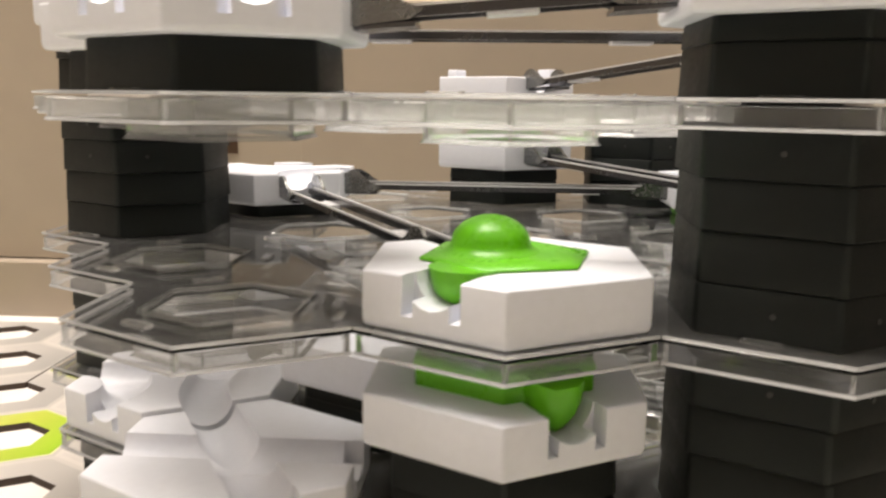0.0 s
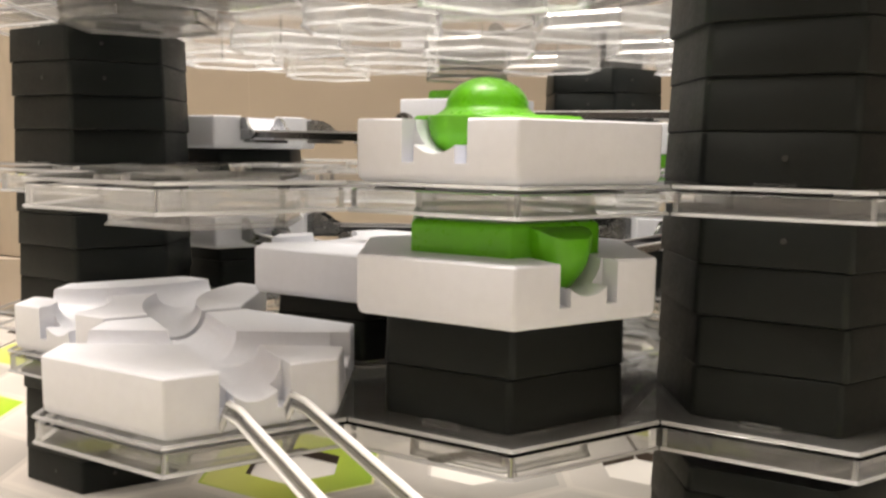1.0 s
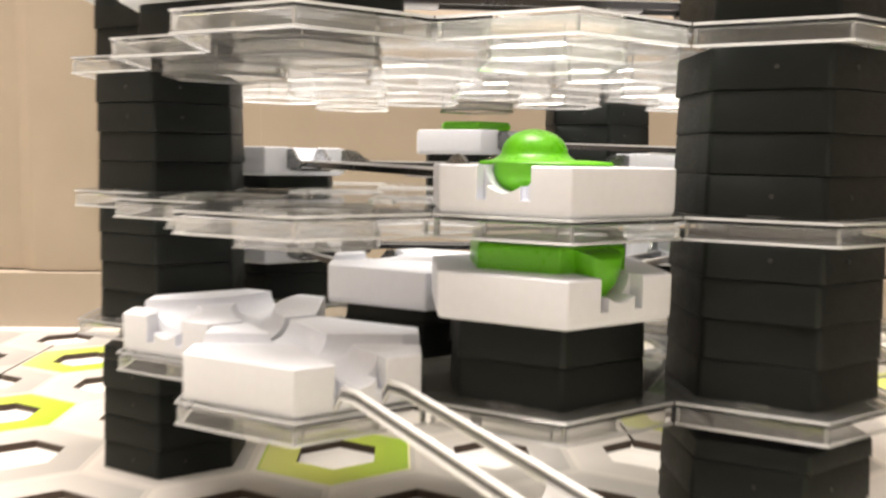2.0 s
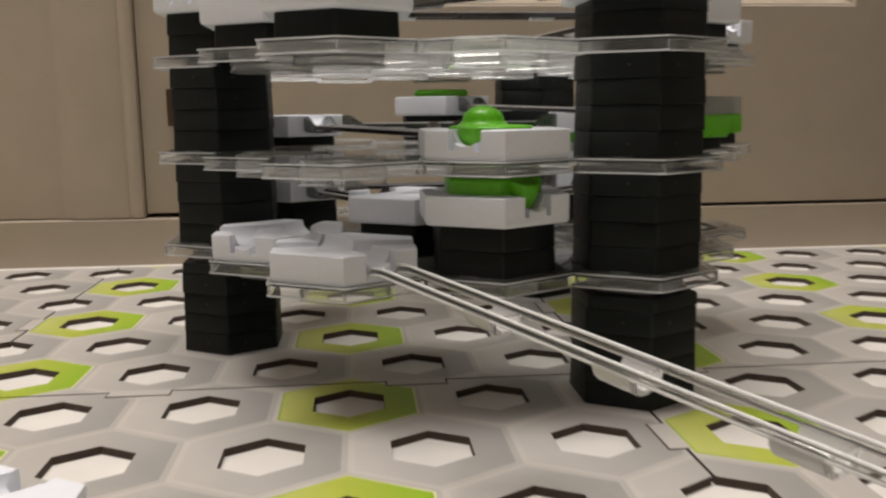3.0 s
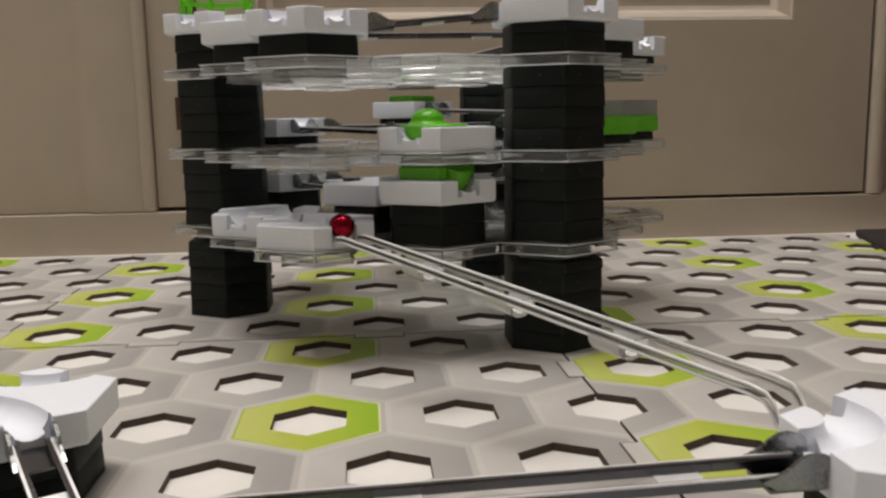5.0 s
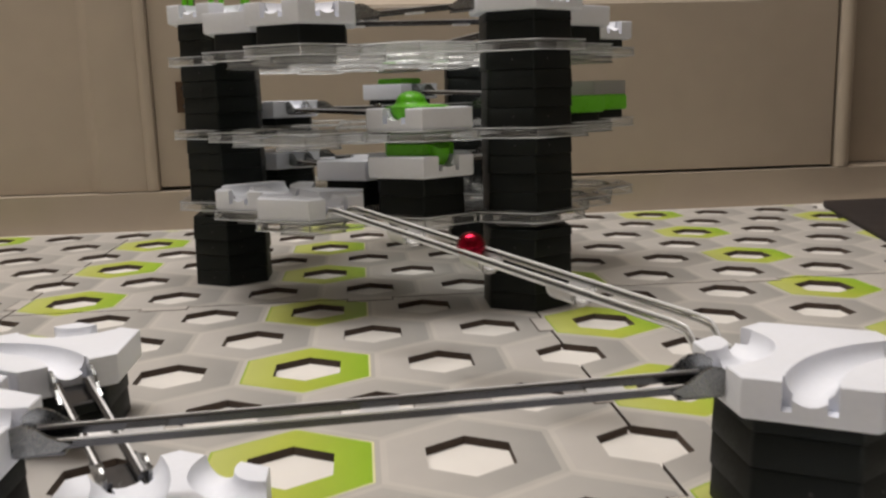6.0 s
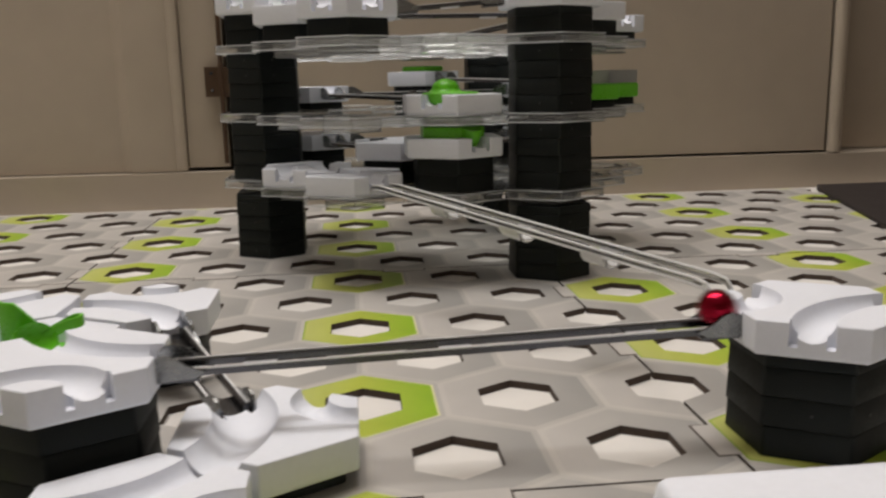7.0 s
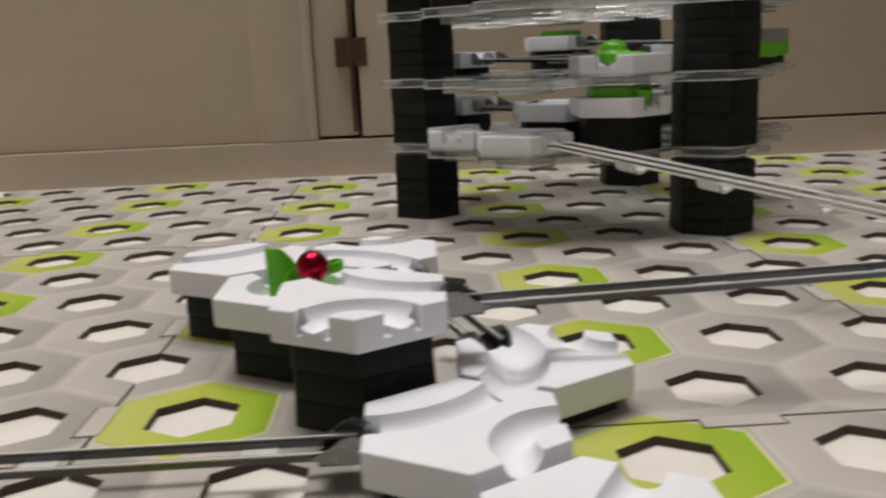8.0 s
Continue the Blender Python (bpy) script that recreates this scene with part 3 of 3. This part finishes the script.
def steel_rail(a, b, label="grey steel rail with two edges and winged ends"):
    m, ln = rail_frame(a, b)
    r = thing("steel_rail", m, label, "rail", "steel rails")
    for s in (-1, 1):
        bm = box(bmesh.new(), 0.002, ln - 0.002, s * 0.0046 - 0.0011, s * 0.0046 + 0.0011, -0.0013, 0.0006)
        part("edge_bar", round_edges(bm, 0.0003, 2), STEEL, r)
        # pale strip that imitates the lamp's reflection along the bar
        bm = box(bmesh.new(), 0.003, ln - 0.003, s * 0.0052 - 0.0004, s * 0.0052 + 0.0004, 0.0006, 0.0011)
        part("top_glint", round_edges(bm, 0.0002, 2), BRIGHT, r, "bright strip painted as a lamp glint along the top")
        for e, f in ((0, 1), (ln, -1)):
            prof = [(-0.001, -0.0024), (0.012, -0.0018), (0.0150, 0.0000), (0.0122, 0.0010), (0.0098, 0.0022), (0.0076, 0.0040), (0.0056, 0.0051), (0.0034, 0.0054), (0.0012, 0.0049), (-0.0006, 0.0036), (-0.001, 0.0026)]
            bm = bmesh.new()
            lo = [bm.verts.new((e + f * x, s * 0.0062 - 0.0005, z)) for x, z in prof]
            hi = [bm.verts.new((e + f * x, s * 0.0062 + 0.0005, z)) for x, z in prof]
            n = len(prof)
            for k in range(n):
                bm.faces.new((lo[k], lo[(k + 1) % n], hi[(k + 1) % n], hi[k]))
            bm.faces.new(lo)
            bm.faces.new(list(reversed(hi)))
            bmesh.ops.recalc_face_normals(bm, faces=bm.faces)
            part("wing", bm, DARKSTEEL, r, "dark rounded wing", smooth=False)
    for e, f in ((0, 1), (ln, -1)):
        bm = box(bmesh.new(), min(e + f * 0.001, e + f * 0.013), max(e + f * 0.001, e + f * 0.013), -0.0056, 0.0056, -0.0030, -0.0021)
        part("end_plate", round_edges(bm, 0.0003, 1), STEEL, r)
    count = max(1, int(ln / 0.045))
    for k in range(count):
        x = ln * (k + 0.5) / count
        part("bridge", round_edges(box(bmesh.new(), x - 0.005, x + 0.005, -0.0037, 0.0037, -0.0019, -0.0010), 0.0003, 1), BRIGHT, r, "bright cross plate")
    return r


def clear_rail(a, b):
    m, ln = rail_frame(a, b)
    r = thing("clear_rail", m, "long clear plastic rail of two rods sloping to the board", "rail")
    for s in (-1, 1):
        path = [(-0.004, s * 0.0058, -0.0045), (-0.0005, s * 0.0058, -0.0004), (0.006, s * 0.0058, 0.0006)] + [(ln * k / 10, s * 0.0058, 0.0006) for k in range(1, 10)] + [(ln - 0.006, s * 0.0058, 0.0006), (ln - 0.001, s * 0.0058, 0.0), (ln + 0.0012, s * 0.0058, -0.002), (ln + 0.003, s * 0.0058, -0.0048), (ln + 0.007, s * 0.0058, -0.006)]
        bar = sweep(bmesh.new(), path, 0.0010, 12)
        for v in bar.verts:
            v.co.y = s * 0.0058 + (v.co.y - s * 0.0058) * 0.55
        part("rod", bar, CLEAR_ROD, r)
        # white lines above and below stand in for the rod's highlights
        for q in (-1, 1):
            part("gleam_line", sweep(bmesh.new(), [(x, y - s * 0.0002 * q, z + q * 0.0011) for x, y, z in path], 0.00056, 8), ROD_GLINT, r, "white line imitating a highlight on the rod")
    for fr in (0.275, 0.52, 0.75):
        x = ln * fr
        bm = bmesh.new()
        prof = [(0.0066 * math.cos(q), -0.0062 * math.sin(q)) for q in (math.pi * k / 10 for k in range(11))]
        prof += [(0.0050 * math.cos(q), -0.0046 * math.sin(q)) for q in (math.pi * (10 - k) / 10 for k in range(11))]
        loft(bm, [[(x + u, y, z) for y, z in prof] for u in (-0.0062, 0.0062)])
        saddle = part("saddle", bm, CLEAR_SADDLE, r, "clear half-round saddle, whitened to imitate its glints")
        part("end_web", round_edges(box(bmesh.new(), x + 0.0064, x + 0.0074, -0.0046, 0.0046, -0.0048, 0.0002), 0.0003, 1), CLEAR_LIP, saddle)
    return r


def rim(i, j, k, z, out=-0.001):
    x, y = cell(i, j)
    d = edge_dir(k) * (WW + out)
    return (x + d.x, y + d.y, z)


def joined(i, j, z, k, i2, j2, z2, k2, make=None):
    return (make or steel_rail)(rim(i, j, k, z + 0.0052), rim(i2, j2, k2, z2 + 0.0052))


# ---- lowest level ----
white_tile(-1, 2, L1, ((0, 3), (2, 5)), "white hexagonal tile with two crossing grooves on a clear level", slots=(5, 0))
white_tile(-2, 3, L1, ((3, 4), (1, 3), (1, 5)), "white hexagonal junction tile beside another on the lowest clear level", slots=(4,))
Z2 = stack(0, 2, L1, 2, "height tiles under single pieces")
ZM = stack(-1, 3, L1, 1, "height tiles under single pieces", short_last=1)
white_tile(-1, 3, ZM, ((2, 3),), "white grooved tile on two black tiles")
Z2B = stack(-3, 5, L1, 1, "height tiles under single pieces", short_last=1)
white_tile(-3, 5, Z2B, ((0, 5),), "white grooved tile holding two steel rails")
stack(0, 5, L1, 1, "height tiles under single pieces", short_last=1)
white_tile(0, 5, Z2B, ((3, 4),), "white grooved tile behind the tower")
joined(-3, 5, Z2B, 0, 0, 5, Z2B, 3)
joined(-3, 5, Z2B, 5, -1, 3, ZM, 2)
joined(0, 2, Z2, 1, 0, 5, Z2B, 4)


def tray_piece():
    """White tray with a thick green plate whose spout hangs into the mouth."""
    x, y = cell(0, 2)
    t = thing("drop_tile", pose(x, y, Z2), "white tray tile with a thick green plate lying in it", "track tile")
    part("tray", white_mesh(((5, None),)), WHITE, t)
    bm = loft(bmesh.new(), [ring(0.0196, 0.0079), ring(0.0203, 0.0087), ring(0.0203, 0.0163), ring(0.0195, 0.0171)])
    part("plate", round_edges(bm, 0.0006, 2), GREEN, t, "thick green plastic plate")
    bm = bmesh.new()
    d = edge_dir(5)
    rings = []
    for u, rr, z, deep in ((0.010, 0.0060, 0.0166, 0.0060), (0.0165, 0.0060, 0.0164, 0.0112), (0.0200, 0.0057, 0.0160, 0.0110), (0.0222, 0.0046, 0.0152, 0.0080), (0.0232, 0.0026, 0.0145, 0.0035)):
        side = Vector((-d.y, d.x, 0))
        rings.append([d * u + side * (rr * math.cos(q)) + Vector((0, 0, z - deep * math.sin(q))) for q in (math.pi * k / 10 for k in range(11))])
    loft(bm, rings)
    part("spout", bm, GREEN, t, "rounded green spout")


tray_piece()

# ---- middle level ----


def dome_piece():
    """White tile with a green cap: dome, hexagonal brim and a bulb in the mouth."""
    x, y = cell(0, 2)
    t = thing("dome_tile", pose(x, y, L2), "white grooved tile with a green domed cap on top", "track tile")
    part("base", white_mesh(((4, None), (2, None)), 0.012), WHITE, t)
    bm = loft(bmesh.new(), [ring(0.0180, WH + 0.0001, 6, 18), ring(0.0183, WH + 0.0005, 6, 18), ring(0.0176, WH + 0.0010, 6, 18), ring(0.0110, WH + 0.0014, 6, 18)])
    part("brim", round_edges(bm, 0.0005, 2, 50), GREEN, t, "thin green brim")
    prof = [(0.0125, WH + 0.0008), (0.0100, WH + 0.0014), (0.0086, WH + 0.0024)] + [(0.0081 * math.cos(q), WH + 0.0030 + 0.0058 * math.sin(q)) for q in (math.pi / 2 * k / 8 for k in range(8))] + [(0.0003, WH + 0.0088)]
    bm = lathe(bmesh.new(), prof)
    bm.transform(Matrix.Translation((-0.0032, 0, 0)))
    part("dome", bm, GREEN, t, "glossy green dome")
    bm = bmesh.new()
    lathe(bm, [(0.0004, 0.0036)] + [(0.0068 * math.sin(q), 0.0106 - 0.0070 * math.cos(q)) for q in (math.pi / 2 * k / 8 for k in range(1, 9))] + [(0.0070, WH + 0.0006)], 28)
    bm.transform(Matrix.Translation((-0.0078, -0.0135, 0)))
    part("bulb", bm, GREEN, t, "green bulb in the mouth")


dome_piece()
ZT = stack(-3, 5, L2, 0, "height tiles under single pieces", short_first=1)
white_tile(-3, 5, ZT, ((0, 5), (1, 2)), "white grooved tile with two steel rails on a black tile")
white_tile(0, 5, L2 + TH / 2, ((3, 1),), "white grooved tile behind the tower on the middle level")
joined(-3, 5, ZT, 5, 0, 2, L2 + 0.003, 2)
joined(-3, 5, ZT, 0, 0, 5, L2 + TH / 2, 3)
ZG = stack(-2, 6, L2, 1, "height tiles under single pieces", short_last=1)


def green_plate(i, j, z, r, h, name, label, turn=0.0):
    t = loft(bmesh.new(), [ring(r - 0.001, 0.0), ring(r, 0.001), ring(r, h - 0.0012), ring(r - 0.0012, h)])
    round_edges(t, 0.0008, 2, 20)
    x, y = cell(i, j)
    return solo(name, t, GREEN, pose(x, y, z, 0, 0, turn), label, "plastic plate")


green_plate(0, 5, L2, 0.0255, TH / 2, "green_tile", "thin green plastic hexagonal tile under a white tile")
cap = thing("capped_tile", pose(*cell(-2, 6), ZG), "white grooved tile with a flat green cap at the back", "track tile", "white track tiles")
part("base", white_mesh(((5, 3),)), WHITE, cap)
bm = loft(bmesh.new(), [ring(0.0170, WH + 0.0002), ring(0.0182, WH + 0.001), ring(0.0182, WH + 0.0032), ring(0.0170, WH + 0.0042)])
part("lid", round_edges(bm, 0.0006, 2, 20), GREEN, cap, "flat green lid")
zr = stack(1, 3, L2, 0, "height tiles under single pieces", short_first=1)
green_plate(1, 3, zr, 0.0285, 0.0098, "green_tile", "solid green plastic hexagonal tile on a thin black tile")
steel_rail(rim(-2, 6, 5, ZG + 0.0052), rim(1, 3, 2, zr + 0.0114, -0.006))
zr = stack(1, 4, L2, 0, "height tiles under single pieces", short_first=1)
green_plate(1, 4, zr, 0.0286, 0.0098, "green_tile", "solid green plastic hexagonal tile on a thin black tile")
bm = bmesh.new()
hex_tube(bm, 0.0276, 0.0256, 0.0, 0.0085, 0, 0)
solo("clear_collar", bm, CLEAR_EDGE, pose(*cell(1, 4), zr + 0.0098), "clear hexagonal plastic collar on a green tile", "collar")

# ---- top level ----
ZC = stack(-1, 2, L3, 1, "height tiles under single pieces")
white_tile(-1, 2, ZC, CURVE, "white tile with three tight curved grooves on the top level")
stack(-2, 3, L3, 1, "height tiles under single pieces")
white_tile(-2, 3, ZC, ((0, 3),), "white grooved tile on the top level", h=WH)
ZL = L3 + 2 * TH
white_tile(-3, 4, ZL, CURVE, "white grooved tile under a green hoop on the tall tower")
ZR = L3 + 1.5 * TH
white_tile(1, 2, ZR, ((5, 0), (0, 3)), "white grooved tile on top of the front tower", h=0.0098)
joined(-1, 2, ZC, 0, 1, 2, ZR, 3)
stack(1, 3, L3, 1, "height tiles under single pieces")
white_tile(1, 3, L3 + TH, ((3, 2),), "white grooved tile behind the front tower on the top level")
joined(-2, 3, ZC, 0, 1, 3, L3 + TH, 3)
low = thing("track_tile", pose(*cell(-2, 6), L3), "low white tile with two upright knobs on a clear level", "track tile", "white track tiles")
part("base", white_mesh(((5, 3), (0, 1)), h=0.0078), WHITE, low)
for dx, dy, rr in ((-0.0212, 0.007, 0.0042), (0.0178, -0.008, 0.0052)):
    part("knob", round_edges(loft(bmesh.new(), [ring(rr + 0.0004, 0.0076), ring(rr, 0.0112)]), 0.0004, 2), WHITE, low, "small white knob", m=pose(dx, dy, 0))
joined(-2, 6, L3, 5, 1, 3, L3 + TH, 2)
stack(1, 4, L3, 0, "height tiles under single pieces", short_first=1)
white_tile(1, 4, L3 + TH / 2, CURVE, "white grooved tile at the end of the top level")


def hoop():
    x, y = cell(-3, 4)
    t = thing("green_hoop", pose(x, y, ZL + WH), "open green plastic hoop on three legs above a white tile", "hoop")
    n = 36
    rings = []
    for k in range(n + 1):
        a = 2 * math.pi * k / n
        c = Vector((0.0198 * math.cos(a), 0.0198 * math.sin(a), 0.0088))
        d = Vector((math.cos(a), math.sin(a), 0))
        rings.append([c + d * u + Vector((0, 0, w)) for u, w in ((-0.0010, -0.0014), (0.0010, -0.0014), (0.0010, 0.0014), (-0.0010, 0.0014))])
    part("ring", loft(bmesh.new(), rings[:-1] + [rings[0]], False), GREEN, t)
    for k in range(6):
        a = radians(60 * k + 30)
        path = [(0.0202 * math.cos(a), 0.0202 * math.sin(a), 0.0), (0.0201 * math.cos(a), 0.0201 * math.sin(a), 0.004), (0.0198 * math.cos(a), 0.0198 * math.sin(a), 0.0084)]
        part("leg", sweep(bmesh.new(), path, 0.0016, 8), GREEN, t)


hoop()

# ---- pieces on the boards ----
ZST = stack(4, -3, 0.0, 3, "height tiles on the boards", short_last=1)
white_tile(4, -3, ZST, ((2, 3), (0, 4)), "white tile with curved grooves on a stack of black tiles")
RAIL_TOP = Vector(rim(-1, 2, 5, 0.0590, 0.003))
RAIL_END = Vector(rim(4, -3, 2, 0.0438, 0.0092))
clear_rail(RAIL_TOP, RAIL_END)
ZB = 2 * TH
ZS = stack(0, -3, 0.0, 3, "height tiles on the boards")
for c in ((-1, -2), (-2, -1), (-1, -1)):
    stack(*c, 0.0, 2, "height tiles on the boards")
white_tile(0, -3, ZS, ((0, 2), (4, 5)), "white tile with curved grooves holding a steel rail on the board")
white_tile(-2, -1, ZB, ((1, 3),), "white tile with a wide curved groove beside a green rotor")
white_tile(-1, -1, ZB, ((3, 5), (1, 2)), "white tile with a wide curved groove above a steel rail")
solo("track_tile", white_mesh(((0, None), (5, None), (2, None)), 0.0165), WHITE, pose(*cell(-1, -2), ZB), "white tile with a round pocket for a green rotor", "track tile", "white track tiles")
joined(4, -3, ZST, 3, 0, -3, ZS, 0)
for c in ((1, -3), (1, -4)):
    stack(*c, 0.0, 0, "height tiles on the boards", short_first=1)
white_tile(1, -3, TH / 2, ((2, 4, 0.0108), (0, 1)), "low white tile with a wide scoop on a thin black tile", slots=(2,))
white_tile(1, -4, TH / 2, ((1, 3), (0, 5)), "low white tile with a long curved groove on the board", slots=(3,))
white_tile(2, -5, 0.0002, ((1, 4),), "white tile with a straight groove lying flat on the board", h=0.0125, slots=())
joined(-1, -1, ZB, 5, 1, -3, TH / 2, 2)
joined(1, -4, TH / 2, 3, -3, -4, TH / 2, 0)
stack(-3, -4, 0.0, 0, "height tiles on the boards", short_first=1)
white_tile(-3, -4, TH / 2, CURVE, "low white tile with curved grooves at a steel rail's end")


def upturned_tray():
    """White plastic tray lying upside down, its walls flaring to a lip on the board."""
    t = thing("plastic_tray", pose(0.136, -0.322, 0.0), "smooth white plastic tray lying upside down on the board", "tray")
    hx, hy = 0.078, 0.0612

    def outline(grow, z, r=0.003):
        pts = []
        for cx, cy, a0 in ((1, 1, 0), (-1, 1, 90), (-1, -1, 180), (1, -1, 270)):
            for k in range(5):
                a = radians(a0 + 22.5 * k)
                pts.append((cx * (hx + grow - r) + r * math.cos(a), cy * (hy + grow * 2.4 - r) + r * math.sin(a), z))
        return pts
    part("shell", loft(bmesh.new(), [outline(0.0040, 0.0014), outline(0.0002, 0.0358), outline(-0.0003, 0.0370), outline(-0.0012, 0.0375)]), WHITE, t)
    part("lip", round_edges(loft(bmesh.new(), [outline(0.0052, 0.0), outline(0.0052, 0.0014)]), 0.0003, 1, 50), WHITE, t)


upturned_tray()


def rotor():
    x, y = cell(-1, -2)
    t = thing("green_rotor", pose(x + 0.0042, y, ZB + 0.0042), "green plastic rotor with paddle, dish and looped arm", "rotor")
    part("hub", lathe(bmesh.new(), [(0.0085, 0.0002), (0.0092, 0.0012), (0.0060, 0.0028), (0.0035, 0.006), (0.003, 0.009), (0.0012, 0.0098)], 28), GREEN, t)
    part("disc", lathe(bmesh.new(), [(0.0005, 0.0004), (0.0140, 0.0004), (0.0143, 0.0010), (0.0140, 0.0016), (0.0090, 0.0018)], 36), GREEN, t, "flat green disc")
    # tall scoop: a broad plate with a level top that falls towards the hub
    rings = []
    for k in range(13):
        u = k / 12
        x = -0.0140 + 0.0130 * u
        y = 0.0035 - 0.0050 * math.sin(math.pi * u * 0.8) + 0.003 * u
        top = 0.0205 if u < 0.5 else 0.0205 - 0.0085 * ((u - 0.5) / 0.5) ** 1.3
        rings.append([Vector((x, y - 0.0007, 0.0014)), Vector((x, y + 0.0007, 0.0014)), Vector((x - 0.0004, y + 0.0008, top)), Vector((x - 0.0004, y - 0.0008, top))])
    part("paddle", round_edges(loft(bmesh.new(), rings), 0.0004, 2, 50), GREEN, t, "tall upright paddle")
    # shallow dish turned towards the open side
    prof = [(0.0003, 0.0)] + [(0.0082 * math.sin(q), 0.0062 * (1 - math.cos(q))) for q in (radians(11 * k) for k in range(1, 7))]
    prof += [(0.0082 * math.sin(q) - 0.0004, 0.0062 * (1 - math.cos(q)) + 0.0010) for q in (radians(11 * k) for k in range(6, 0, -1))] + [(0.0003, 0.0010)]
    bm = lathe(bmesh.new(), prof, 28)
    bm.transform(Matrix.Translation((0.0, -0.0052, 0.0062)) @ Matrix.Rotation(radians(28), 4, "Y") @ Matrix.Rotation(radians(48), 4, "X"))
    part("dish", bm, GREEN, t, "shallow round dish")
    # looped arm
    path = [(0.002, -0.0034, 0.0085), (0.0075, -0.0040, 0.0112)] + [(0.0108 + 0.0040 * math.sin(q), -0.0040 * math.cos(q), 0.0128 + 0.0006 * math.sin(q)) for q in (math.pi * k / 8 for k in range(9))] + [(0.0075, 0.0040, 0.0112), (0.002, 0.0034, 0.0085)]
    rings = []
    for k, p in enumerate(path):
        p = Vector(p)
        d = Vector(path[min(k + 1, len(path) - 1)]) - Vector(path[max(k - 1, 0)])
        s = Vector((d.y, -d.x, 0)).normalized() * 0.0006
        rings.append([p + s + Vector((0, 0, -0.0019)), p - s + Vector((0, 0, -0.0019)), p - s + Vector((0, 0, 0.0019)), p + s + Vector((0, 0, 0.0019))])
    part("arm", round_edges(loft(bmesh.new(), rings), 0.0003, 2, 50), GREEN, t, "looped arm")


rotor()

# ---- the marble ----
MR = 0.0060
bm = bmesh.new()
bmesh.ops.create_uvsphere(bm, u_segments=40, v_segments=24, radius=MR)
marble = solo("marble", bm, RED, pose(0, 0, 1), "shiny red metal marble rolling down the track", "marble")


def motions():
    a, b = RAIL_TOP + Vector((0, 0, 0.0030)), RAIL_END + Vector((0, 0, 0.0020))
    c, d = Vector(rim(4, -3, 3, ZST + 0.0108)), Vector(rim(0, -3, 0, ZS + 0.0105))
    rear = Z2B + 0.0108
    stops = [(0.0, (0.0700, 0.1050, Z2 + 0.0110)), (0.3, (0.0720, 0.1086, Z2 + 0.0108)), (0.6, (0.0945, 0.1480, 0.0808)), (0.8, (0.1100, 0.1760, 0.0796)), (0.9, (0.1190, 0.1920, 0.0791)), (1.05, (0.1330, 0.2180, rear)), (1.15, (0.1320, 0.2310, rear)), (1.3, (0.107, 0.2336, rear)), (1.8, (0.0156, 0.2336, rear)), (2.1, (-0.038, 0.2336, rear)), (3.4, (-0.045, 0.230, rear)), (3.7, (-0.030, 0.212, rear)),
             (3.9, (-0.013, 0.165, 0.077)), (4.0, (-0.013, 0.150, 0.0655)), (4.1, (-0.016, 0.127, 0.0645)), (4.3, (-0.012, 0.105, 0.0645)), (4.5, (-0.005, 0.095, 0.0645)), (4.7, (0.003, 0.081, 0.0643)), (5.0, (0.0125, 0.062, 0.0638))]
    stops += [(t, tuple(a.lerp(b, u))) for t, u in ((5.8, 0.365), (6.0, 0.49), (6.2, 0.59), (6.4, 0.73), (6.5, 0.815), (6.6, 0.86), (6.8, 0.985))]
    stops += [(6.9, (0.126, -0.1535, ZST + 0.0105))]
    stops += [(t, tuple(c.lerp(d, u))) for t, u in ((7.0, 0.035), (7.2, 0.28), (7.4, 0.505), (7.5, 0.63), (7.6, 0.78), (7.7, 0.95))]
    stops += [(7.8, (-0.075, -0.162, ZS + 0.0105)), (7.9, (-0.097, -0.145, ZB + 0.0185)), (8.0, (-0.106, -0.128, ZB + 0.0202))]
    rows = [(t, pose(*p, 0, 0, 40 * t)) for t, p in stops]
    walk(marble, rows)


motions()
